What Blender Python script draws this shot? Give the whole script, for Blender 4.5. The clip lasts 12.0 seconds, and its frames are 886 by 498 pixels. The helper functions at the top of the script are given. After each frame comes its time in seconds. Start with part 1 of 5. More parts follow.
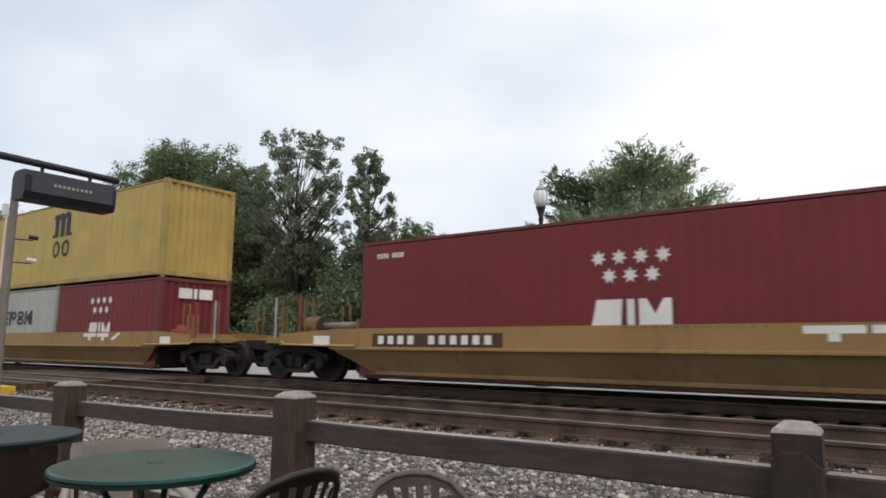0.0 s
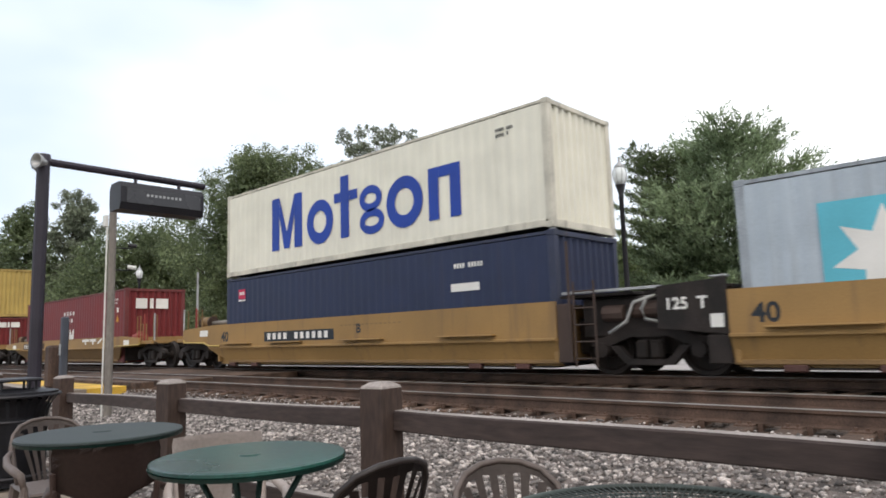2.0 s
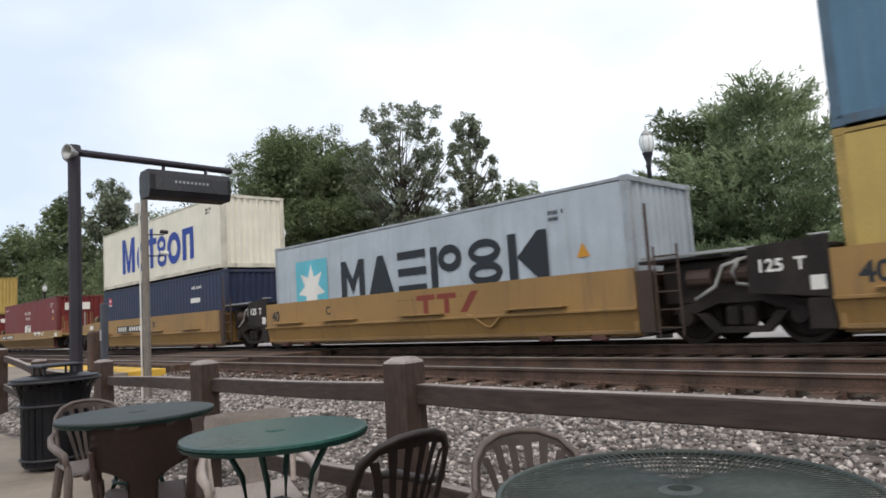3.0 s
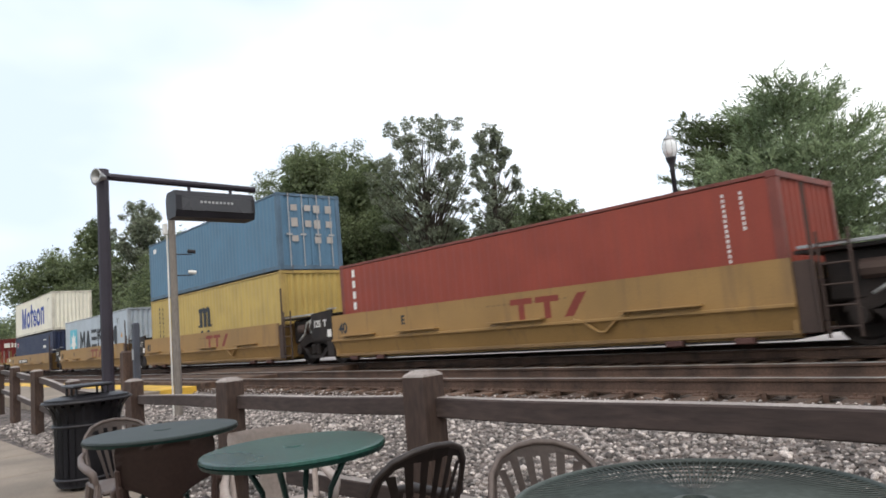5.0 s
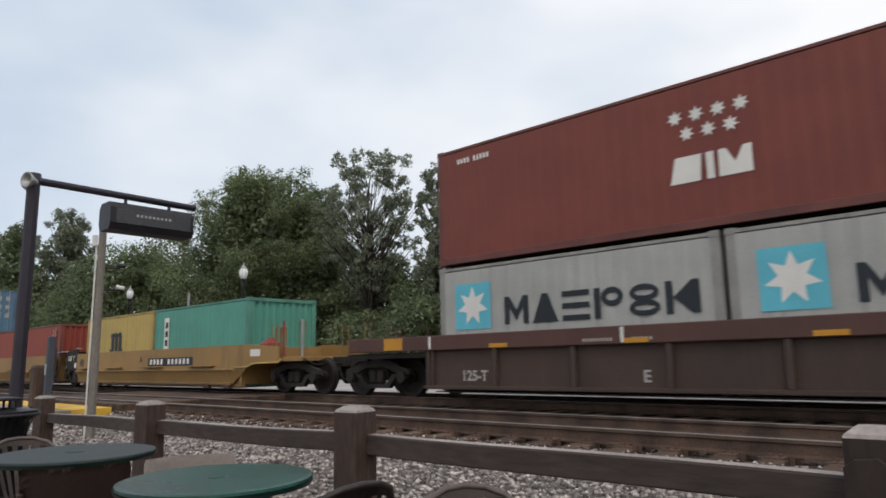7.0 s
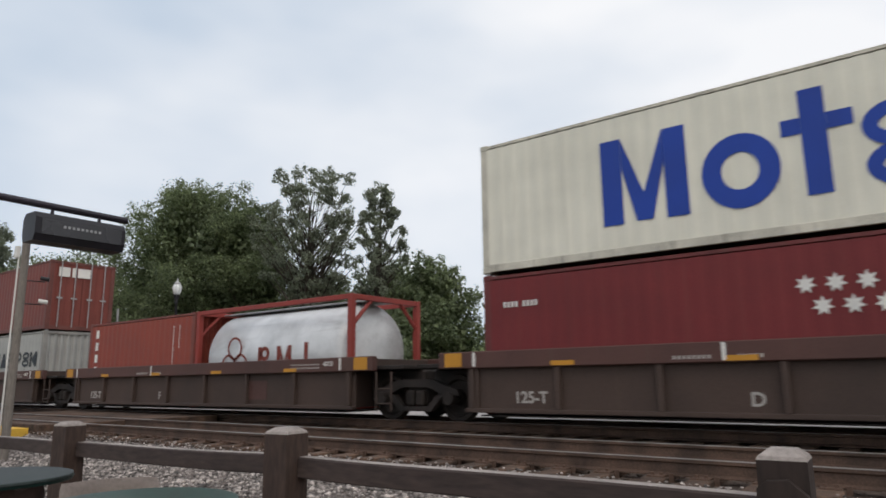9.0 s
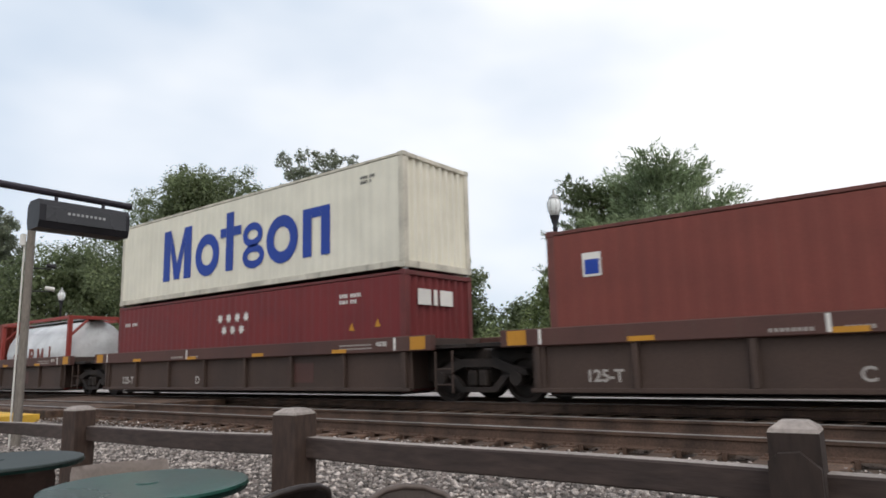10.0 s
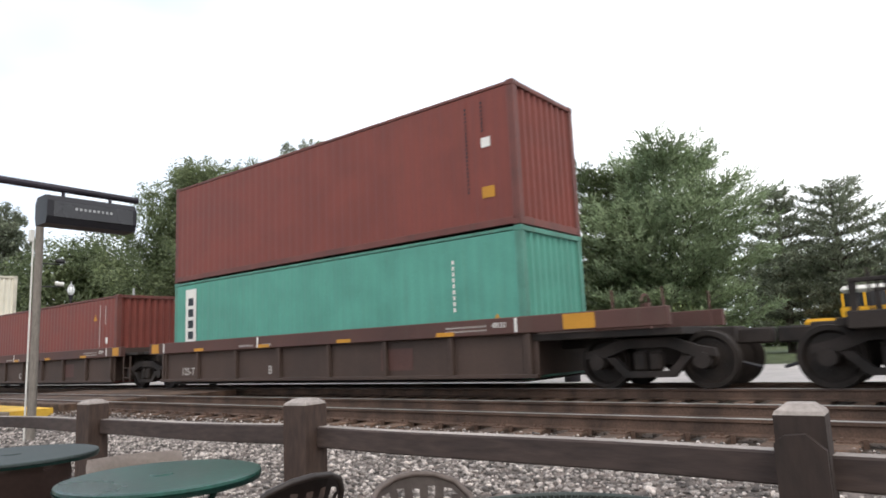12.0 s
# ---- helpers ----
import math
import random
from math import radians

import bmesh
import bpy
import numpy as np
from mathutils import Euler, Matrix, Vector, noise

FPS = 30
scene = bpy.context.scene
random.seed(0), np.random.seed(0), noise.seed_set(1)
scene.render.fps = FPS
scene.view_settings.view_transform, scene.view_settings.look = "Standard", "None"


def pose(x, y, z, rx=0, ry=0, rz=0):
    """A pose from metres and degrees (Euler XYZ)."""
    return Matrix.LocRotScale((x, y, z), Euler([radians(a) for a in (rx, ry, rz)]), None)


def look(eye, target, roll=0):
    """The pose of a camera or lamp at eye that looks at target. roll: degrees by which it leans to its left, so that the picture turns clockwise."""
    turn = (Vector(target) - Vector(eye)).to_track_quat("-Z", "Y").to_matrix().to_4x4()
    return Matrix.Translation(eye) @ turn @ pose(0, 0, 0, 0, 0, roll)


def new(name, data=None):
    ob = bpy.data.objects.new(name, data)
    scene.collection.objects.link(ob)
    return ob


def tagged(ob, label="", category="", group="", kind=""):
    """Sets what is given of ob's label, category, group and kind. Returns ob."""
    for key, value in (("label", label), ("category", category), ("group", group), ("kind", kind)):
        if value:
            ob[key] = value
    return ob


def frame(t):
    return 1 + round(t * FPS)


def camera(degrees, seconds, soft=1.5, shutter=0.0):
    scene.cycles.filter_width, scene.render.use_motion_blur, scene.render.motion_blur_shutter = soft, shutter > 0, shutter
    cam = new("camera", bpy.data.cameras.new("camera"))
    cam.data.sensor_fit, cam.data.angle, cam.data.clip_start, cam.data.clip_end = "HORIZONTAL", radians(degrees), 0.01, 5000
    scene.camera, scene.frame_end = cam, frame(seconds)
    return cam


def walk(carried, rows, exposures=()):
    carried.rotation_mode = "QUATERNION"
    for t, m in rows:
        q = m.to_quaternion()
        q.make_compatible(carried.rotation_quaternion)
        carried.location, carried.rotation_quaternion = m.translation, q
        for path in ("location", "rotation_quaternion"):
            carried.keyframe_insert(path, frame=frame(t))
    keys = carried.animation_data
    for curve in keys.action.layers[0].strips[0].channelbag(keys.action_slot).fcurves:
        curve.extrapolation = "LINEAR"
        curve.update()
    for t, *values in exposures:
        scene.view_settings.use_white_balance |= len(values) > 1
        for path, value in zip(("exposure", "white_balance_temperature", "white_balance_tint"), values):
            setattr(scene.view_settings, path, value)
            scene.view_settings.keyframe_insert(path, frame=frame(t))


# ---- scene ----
cam = camera(66.7, 12.0, soft=1.7, shutter=0.12)
PATH = [
    (0.0, pose(-0.048, -0.085, 1.315, 98.31, -0.48, 36.00)),
    (0.5, pose(-0.059, -0.040, 1.302, 98.07, -0.74, 35.98)),
    (1.0, pose(-0.080, 0.105, 1.312, 97.81, -0.42, 36.05)),
    (1.5, pose(-0.072, 0.040, 1.317, 98.13, 1.00, 38.95)),
    (2.0, pose(-0.073, -0.035, 1.310, 97.35, 1.90, 43.12)),
    (2.5, pose(-0.024, 0.006, 1.305, 96.00, 3.01, 44.55)),
    (3.0, pose(-0.019, -0.011, 1.302, 95.43, 3.57, 45.81)),
    (3.2, pose(-0.005, -0.011, 1.296, 95.18, 3.56, 46.40)),
    (4.8, pose(0.015, 0.020, 1.306, 95.83, 5.23, 48.38)),
    (5.0, pose(0.025, 0.018, 1.302, 96.60, 4.94, 48.19)),
    (5.5, pose(0.021, -0.014, 1.314, 98.52, 2.90, 46.76)),
    (6.0, pose(-0.008, -0.048, 1.307, 99.13, 0.65, 45.59)),
    (6.5, pose(0.018, -0.013, 1.309, 99.18, 0.80, 43.16)),
    (6.7, pose(0.014, -0.006, 1.305, 99.23, 0.98, 42.85)),
    (8.5, pose(0.020, -0.008, 1.310, 100.95, 0.80, 38.84)),
    (9.0, pose(0.039, -0.005, 1.308, 101.06, 0.68, 37.41)),
    (9.5, pose(0.027, 0.029, 1.294, 100.65, 1.11, 37.02)),
    (10.0, pose(0.022, 0.014, 1.298, 99.51, 1.53, 37.96)),
    (10.5, pose(0.025, 0.017, 1.297, 99.12, 1.69, 38.67)),
    (11.0, pose(0.025, 0.016, 1.297, 98.78, 2.00, 38.82)),
    (11.5, pose(0.034, 0.012, 1.295, 98.49, 2.22, 38.74)),
    (12.0, pose(0.034, 0.002, 1.303, 98.48, 2.51, 38.64)),
]
EXPOSURES = [(0.0, -0.35), (0.5, -0.25), (1.0, -0.28), (1.5, -0.08), (2.0, 0.03), (2.5, -0.07), (3.0, -0.12), (5.0, 0.06), (5.5, -0.2), (6.0, -0.33), (6.5, -0.42), (8.5, -0.42), (9.0, -0.48), (9.5, -0.3), (10.5, -0.28), (11.0, -0.24), (11.5, 0.08), (12.0, 0.22)]
walk(cam, PATH, EXPOSURES)

# ---- light ----
world = bpy.data.worlds.new("sky")
scene.world = world
world.use_nodes = True
wn, wl = world.node_tree.nodes, world.node_tree.links
wn.clear()
w_out = wn.new("ShaderNodeOutputWorld")
w_bg = wn.new("ShaderNodeBackground")
w_sky = wn.new("ShaderNodeTexSky")
w_sky.sky_type = "NISHITA"
w_sky.sun_disc = False
w_sky.sun_elevation, w_sky.sun_rotation = radians(49), radians(130)
w_sky.air_density, w_sky.dust_density = 1.0, 2.0
w_tc = wn.new("ShaderNodeTexCoord")
w_map = wn.new("ShaderNodeMapping")
w_map.inputs["Scale"].default_value = (1.0, 1.0, 2.2)
w_noise = wn.new("ShaderNodeTexNoise")
w_noise.inputs["Scale"].default_value, w_noise.inputs["Detail"].default_value = 1.7, 4
w_noise.inputs["Roughness"].default_value = 0.45
w_ramp = wn.new("ShaderNodeValToRGB")
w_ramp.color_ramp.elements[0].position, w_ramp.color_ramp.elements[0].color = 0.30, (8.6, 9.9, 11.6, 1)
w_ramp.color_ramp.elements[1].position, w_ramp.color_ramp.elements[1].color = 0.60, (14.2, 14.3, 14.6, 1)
w_mix = wn.new("ShaderNodeMix")
w_mix.data_type = "RGBA"
w_mix.inputs["Factor"].default_value = 0.9
wl.new(w_tc.outputs["Generated"], w_map.inputs["Vector"])
wl.new(w_map.outputs["Vector"], w_noise.inputs["Vector"])
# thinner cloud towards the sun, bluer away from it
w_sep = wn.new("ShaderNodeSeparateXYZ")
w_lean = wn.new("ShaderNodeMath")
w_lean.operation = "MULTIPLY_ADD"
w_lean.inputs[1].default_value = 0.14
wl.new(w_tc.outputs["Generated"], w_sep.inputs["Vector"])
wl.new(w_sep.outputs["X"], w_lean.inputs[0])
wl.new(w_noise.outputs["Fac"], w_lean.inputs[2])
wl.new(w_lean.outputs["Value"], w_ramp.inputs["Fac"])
wl.new(w_sky.outputs["Color"], w_mix.inputs["A"])
wl.new(w_ramp.outputs["Color"], w_mix.inputs["B"])
wl.new(w_mix.outputs["Result"], w_bg.inputs["Color"])
wl.new(w_bg.outputs["Background"], w_out.inputs["Surface"])
w_bg.inputs["Strength"].default_value = 0.1
sun = new("sun", bpy.data.lights.new("sun", "SUN"))
sun.data.energy, sun.data.angle, sun.data.color = 0.9, radians(25), (1.0, 0.87, 0.74)
sun.matrix_world = look((12, -10, 18), (0, 0, 0))


# ---- materials ----
def mat(name, colour, rough=0.6, metal=0.0, vary=0.15, scale=6.0, grain=60.0, bump=0.02, second=None, stain=0.0, stretch=(1, 1, 1), island=0.0, translucent=0.0):
    """A surface with broad stains, fine grain and relief, at real-world size."""
    m = bpy.data.materials.new(name)
    m.use_nodes = True
    n, l = m.node_tree.nodes, m.node_tree.links
    b = n["Principled BSDF"]
    b.inputs["Roughness"].default_value, b.inputs["Metallic"].default_value = rough, metal
    tc = n.new("ShaderNodeTexCoord")
    mp = n.new("ShaderNodeMapping")
    mp.inputs["Scale"].default_value = stretch
    l.new(tc.outputs["Object"], mp.inputs["Vector"])
    broad, fine = n.new("ShaderNodeTexNoise"), n.new("ShaderNodeTexNoise")
    broad.inputs["Scale"].default_value, broad.inputs["Detail"].default_value = scale * 0.3, 5
    fine.inputs["Scale"].default_value, fine.inputs["Detail"].default_value = grain, 3
    for q in (broad, fine):
        l.new(mp.outputs["Vector"], q.inputs["Vector"])
    dark = second or tuple(c * (1 - 2.2 * vary) for c in colour)
    ramp = n.new("ShaderNodeValToRGB")
    ramp.color_ramp.elements[0].position, ramp.color_ramp.elements[1].position = 0.36, 0.62
    ramp.color_ramp.elements[0].color, ramp.color_ramp.elements[1].color = (*dark, 1), (*colour, 1)
    l.new(broad.outputs["Fac"], ramp.inputs["Fac"])
    mul = n.new("ShaderNodeMix")
    mul.data_type, mul.blend_type = "RGBA", "OVERLAY"
    mul.inputs["Factor"].default_value = min(1.0, 2.5 * vary)
    l.new(ramp.outputs["Color"], mul.inputs["A"])
    l.new(fine.outputs["Fac"], mul.inputs["B"])
    last = mul.outputs["Result"]
    if stain:
        streak = n.new("ShaderNodeTexNoise")
        smap = n.new("ShaderNodeMapping")
        smap.inputs["Scale"].default_value = (5.0, 5.0, 0.45)
        l.new(tc.outputs["Object"], smap.inputs["Vector"])
        l.new(smap.outputs["Vector"], streak.inputs["Vector"])
        streak.inputs["Scale"].default_value, streak.inputs["Detail"].default_value = 1.0, 6
        cut = n.new("ShaderNodeMapRange")
        cut.inputs["From Min"].default_value, cut.inputs["From Max"].default_value = 0.55, 0.8
        cut.inputs["To Max"].default_value = stain
        l.new(streak.outputs["Fac"], cut.inputs["Value"])
        rust = n.new("ShaderNodeMix")
        rust.data_type = "RGBA"
        rust.inputs["B"].default_value = (0.09, 0.06, 0.045, 1)
        l.new(cut.outputs["Result"], rust.inputs["Factor"])
        l.new(last, rust.inputs["A"])
        last = rust.outputs["Result"]
    if island:
        geo = n.new("ShaderNodeNewGeometry")
        obi = n.new("ShaderNodeObjectInfo")
        add = n.new("ShaderNodeMath")
        add.operation = "ADD"
        l.new(geo.outputs["Random Per Island"], add.inputs[0])
        l.new(obi.outputs["Random"], add.inputs[1])
        frac = n.new("ShaderNodeMath")
        frac.operation = "FRACT"
        l.new(add.outputs["Value"], frac.inputs[0])
        rng = n.new("ShaderNodeMapRange")
        rng.inputs["To Min"].default_value, rng.inputs["To Max"].default_value = 1 - island, 1 + island
        l.new(frac.outputs["Value"], rng.inputs["Value"])
        hsv = n.new("ShaderNodeHueSaturation")
        l.new(rng.outputs["Result"], hsv.inputs["Value"])
        l.new(last, hsv.inputs["Color"])
        last = hsv.outputs["Color"]
    l.new(last, b.inputs["Base Color"])
    rr = n.new("ShaderNodeMapRange")
    rr.inputs["To Min"].default_value, rr.inputs["To Max"].default_value = max(0.05, rough - 0.12), min(1, rough + 0.12)
    l.new(broad.outputs["Fac"], rr.inputs["Value"])
    l.new(rr.outputs["Result"], b.inputs["Roughness"])
    if bump:
        bp = n.new("ShaderNodeBump")
        bp.inputs["Distance"].default_value = bump
        bp.inputs["Strength"].default_value = 0.5
        l.new(fine.outputs["Fac"], bp.inputs["Height"])
        l.new(bp.outputs["Normal"], b.inputs["Normal"])
    if translucent:
        tr = n.new("ShaderNodeBsdfTranslucent")
        l.new(last, tr.inputs["Color"])
        ms = n.new("ShaderNodeMixShader")
        ms.inputs["Fac"].default_value = translucent
        l.new(b.outputs["BSDF"], ms.inputs[1])
        l.new(tr.outputs["BSDF"], ms.inputs[2])
        l.new(ms.outputs["Shader"], n["Material Output"].inputs["Surface"])
    return m


def paint(name, colour, rough=0.58, vary=0.07, stain=0.16):
    m = mat(name, colour, rough, 0.0, vary, 3.0, 40.0, 0.002, stain=stain)
    m.node_tree.nodes["Principled BSDF"].inputs["Specular IOR Level"].default_value = 0.32
    return m


M = {
    "gravel": mat("gravel", (0.45, 0.40, 0.37), 0.9, 0, 0.3, 30, 90, 0.03, island=0.8),
    "dirt": mat("gravel_bed", (0.19, 0.155, 0.138), 0.95, 0, 0.35, 18, 70, 0.05),
    "ballast": mat("ballast", (0.095, 0.066, 0.05), 0.95, 0, 0.3, 14, 60, 0.05, island=0.5),
    "far_ground": mat("pale_asphalt", (0.46, 0.43, 0.42), 0.9, 0, 0.1, 3, 60, 0.01),
    "grass": mat("grass", (0.09, 0.12, 0.045), 0.95, 0, 0.3, 6, 60, 0.04),
    "concrete": mat("concrete", (0.27, 0.222, 0.175), 0.85, 0, 0.15, 4, 70, 0.006),
    "yellow_tile": mat("yellow_tactile", (0.72, 0.44, 0.05), 0.7, 0, 0.12, 6, 50, 0.01),
    "rail_side": mat("rusty_rail", (0.125, 0.076, 0.054), 0.75, 0.2, 0.25, 8, 50, 0.004),
    "rail_head": mat("polished_railhead", (0.5, 0.48, 0.46), 0.35, 0.9, 0.1, 8, 50, 0.001),
    "tie": mat("creosoted_tie", (0.12, 0.072, 0.048), 0.9, 0, 0.3, 12, 50, 0.02, island=0.3),
    "fence_wood": mat("weathered_timber", (0.082, 0.050, 0.036), 0.85, 0, 0.3, 5, 45, 0.006, second=(0.036, 0.021, 0.017), stretch=(1, 1, 0.25), island=0.12),
    "dark_timber": mat("dark_brown_timber", (0.04, 0.024, 0.019), 0.85, 0, 0.3, 5, 45, 0.006, second=(0.017, 0.010, 0.008), stretch=(1, 1, 0.25)),
    "fence_rail": mat("weathered_timber_rail", (0.062, 0.042, 0.036), 0.85, 0, 0.3, 5, 45, 0.006, second=(0.028, 0.018, 0.016), stretch=(0.2, 1, 1), island=0.12),
    "green_top": mat("green_table_paint", (0.013, 0.072, 0.054), 0.3, 0, 0.26, 5, 60, 0.001),
    "dark_green_top": mat("dark_green_table_paint", (0.028, 0.040, 0.037), 0.5, 0, 0.18, 5, 60, 0.001),
    "mesh_green": mat("grey_green_wire", (0.066, 0.083, 0.076), 0.5, 0.1, 0.2, 6, 50, 0.001),
    "green_edge": mat("dark_green_metal", (0.010, 0.036, 0.030), 0.45, 0.1, 0.1, 6, 50, 0.001),
    "chair_dark": mat("dark_brown_resin", (0.026, 0.017, 0.015), 0.5, 0, 0.12, 6, 60, 0.001),
    "chair_grey": mat("grey_brown_resin", (0.13, 0.098, 0.085), 0.55, 0, 0.12, 6, 60, 0.001),
    "chair_tan": mat("pale_tan_resin", (0.40, 0.335, 0.30), 0.55, 0, 0.1, 6, 60, 0.001),
    "chair_brown": mat("brown_resin", (0.065, 0.038, 0.032), 0.55, 0, 0.12, 6, 60, 0.001),
    "black_metal": mat("black_metal", (0.016, 0.015, 0.02), 0.5, 0.2, 0.15, 6, 60, 0.002),
    "pole_metal": mat("dark_purple_pole", (0.03, 0.024, 0.036), 0.5, 0.2, 0.15, 6, 60, 0.002),
    "grey_pole": mat("weathered_grey_pole", (0.26, 0.23, 0.20), 0.8, 0, 0.2, 6, 60, 0.003, stretch=(1, 1, 0.2)),
    "white_pvc": mat("white_pvc", (0.75, 0.74, 0.70), 0.5, 0, 0.06, 6, 60, 0.001),
    "screen": mat("display_face", (0.035, 0.035, 0.04), 0.25, 0, 0.1, 6, 60, 0.0),
    "globe": mat("frosted_glass_globe", (0.80, 0.83, 0.83), 0.25, 0, 0.05, 6, 60, 0.0),
    "steel": mat("galvanised_steel", (0.42, 0.42, 0.42), 0.45, 0.6, 0.12, 8, 60, 0.001),
    "undercar": mat("dirty_undercarriage", (0.032, 0.024, 0.021), 0.85, 0.1, 0.3, 6, 50, 0.006),
    "wheel": mat("wheel_steel", (0.032, 0.024, 0.020), 0.7, 0.4, 0.25, 8, 50, 0.003),
    "well_yellow": mat("railcar_yellow", (0.325, 0.19, 0.062), 0.6, 0, 0.10, 2, 40, 0.002, stain=0.55),
    # grimier yellow; on low sills it also holds the fold's shade
    "well_yellow_dark": mat("railcar_yellow_grime_and_shade", (0.25, 0.15, 0.06), 0.7, 0, 0.14, 2, 40, 0.002, stain=0.6),
    "well_brown": mat("railcar_oxide_red", (0.096, 0.042, 0.034), 0.7, 0, 0.14, 2, 40, 0.002, stain=0.5),
    "well_grime": mat("railcar_grey_brown_grime", (0.068, 0.043, 0.034), 0.8, 0, 0.15, 2, 40, 0.003, stain=0.4),
    "deep_red": paint("container_deep_red", (0.178, 0.026, 0.028)),
    "oxide": paint("container_oxide_brown", (0.205, 0.054, 0.042)),
    "brick": paint("container_brick_red", (0.28, 0.058, 0.038)),
    "mustard": paint("container_mustard", (0.50, 0.365, 0.115), stain=0.35),
    "cream": paint("container_cream", (0.80, 0.77, 0.66), stain=0.12, vary=0.05),
    "navy": paint("container_navy", (0.024, 0.034, 0.078)),
    "pale_blue": paint("container_pale_grey_blue", (0.44, 0.50, 0.56), stain=0.25),
    "grey_box": paint("container_pale_grey", (0.41, 0.41, 0.39), stain=0.35),
    "steel_blue": paint("container_steel_blue", (0.10, 0.20, 0.30)),
    "teal": paint("container_sea_green", (0.10, 0.33, 0.26)),
    "tank": mat("brushed_tank_cladding", (0.72, 0.73, 0.74), 0.45, 0.25, 0.16, 3, 50, 0.002, stain=0.3),
    "tank_frame": paint("tank_frame_red", (0.30, 0.05, 0.04)),
    "white": paint("white_marking", (0.80, 0.78, 0.74), stain=0.1),
    "grey_ink": paint("worn_grey_marking", (0.42, 0.39, 0.36), stain=0.3),
    "blue_ink": paint("blue_marking", (0.018, 0.06, 0.36), stain=0.05),
    "black_ink": paint("dark_marking", (0.022, 0.028, 0.035), stain=0.05),
    "red_ink": paint("red_marking", (0.22, 0.045, 0.03), stain=0.1),
    "pink_ink": paint("pinkish_red_marking", (0.55, 0.03, 0.09), stain=0.05),
    "cyan_ink": paint("light_blue_marking", (0.13, 0.50, 0.62), stain=0.05),
    "yellow_ink": paint("amber_marking", (0.55, 0.26, 0.03), stain=0.3),
    "brown_ink": paint("faded_brown_marking", (0.07, 0.04, 0.02), stain=0.1),
    "bark": mat("bark", (0.085, 0.068, 0.055), 0.95, 0, 0.25, 6, 30, 0.02),
    "leaf": mat("leaf_green", (0.225, 0.275, 0.115), 0.6, 0, 0.2, 1.2, 8, 0, second=(0.15, 0.195, 0.082), island=0.45, translucent=0.45),
    "leaf_dark": mat("leaf_dark_green", (0.185, 0.225, 0.11), 0.6, 0, 0.2, 1.2, 8, 0, second=(0.12, 0.155, 0.078), island=0.45, translucent=0.45),
    "leaf_blue": mat("leaf_grey_green", (0.26, 0.29, 0.205), 0.6, 0, 0.2, 1.2, 8, 0, second=(0.18, 0.205, 0.145), island=0.45, translucent=0.45),
    "pine": mat("pine_needles", (0.30, 0.37, 0.215), 0.6, 0, 0.2, 1.2, 8, 0, second=(0.21, 0.27, 0.155), island=0.4, translucent=0.5),
    # paler timber for fence tops, with the sky's light put into the colour
    "skylit_top": mat("skylit_timber_top", (0.36, 0.315, 0.29), 0.85, 0, 0.2, 6, 50, 0.004),
    "bus_yellow": paint("bus_yellow", (0.72, 0.38, 0.02), stain=0.05),
    "window": mat("dark_glass", (0.02, 0.022, 0.025), 0.08, 0, 0.05, 6, 60, 0.0),
    "blue_grey": mat("blue_grey_paint", (0.06, 0.068, 0.09), 0.6, 0, 0.15, 6, 60, 0.001),
}


for key, colour in (("deep_red", (0.15, 0.026, 0.025)), ("oxide", (0.16, 0.048, 0.038)), ("brick", (0.20, 0.05, 0.036)), ("mustard", (0.42, 0.29, 0.085)), ("cream", (0.66, 0.62, 0.52)),
                    ("navy", (0.028, 0.036, 0.075)), ("pale_blue", (0.36, 0.40, 0.44)), ("grey_box", (0.30, 0.29, 0.27)), ("steel_blue", (0.085, 0.15, 0.22)), ("teal", (0.085, 0.26, 0.20))):
    M[key + "_frame"] = mat(key + "_rusted_frame", colour, 0.6, 0, 0.16, 5, 40, 0.003, stain=0.85)

for key in ("green_top", "dark_green_top", "mesh_green", "green_edge"):
    M[key].node_tree.nodes["Principled BSDF"].inputs["Specular IOR Level"].default_value = 0.3


# ---- mesh helpers ----
def obj(name, bm, material, parent=None, label="", smooth=False):
    me = bpy.data.meshes.new(name)
    bm.to_mesh(me)
    bm.free()
    me.materials.append(M[material])
    if smooth:
        me.polygons.foreach_set("use_smooth", [True] * len(me.polygons))
    ob = new(name, me)
    ob.parent = parent
    if label:
        ob["label"] = label
    return ob


def part(name, bm, material, parent, label="", smooth=False):
    return obj(name, bm, material, parent, label, smooth)


def thing(name, m, label, category, group="", kind=""):
    ob = new(name)
    ob.empty_display_size = 0.2
    ob.matrix_basis = m
    return tagged(ob, label, category, group, kind)


def box(bm, x0, x1, y0, y1, z0, z1, bevel=0.0):
    r = bmesh.ops.create_cube(bm, size=1.0)
    vs = r["verts"]
    for v in vs:
        v.co = Vector(((x0 + x1) / 2 + v.co.x * (x1 - x0), (y0 + y1) / 2 + v.co.y * (y1 - y0), (z0 + z1) / 2 + v.co.z * (z1 - z0)))
    if bevel:
        es = list({e for v in vs for e in v.link_edges})
        bmesh.ops.bevel(bm, geom=es, offset=bevel, segments=1, affect="EDGES")
    return bm


def boxes(*rows, bevel=0.0):
    bm = bmesh.new()
    for r in rows:
        box(bm, *r, bevel=bevel)
    return bm


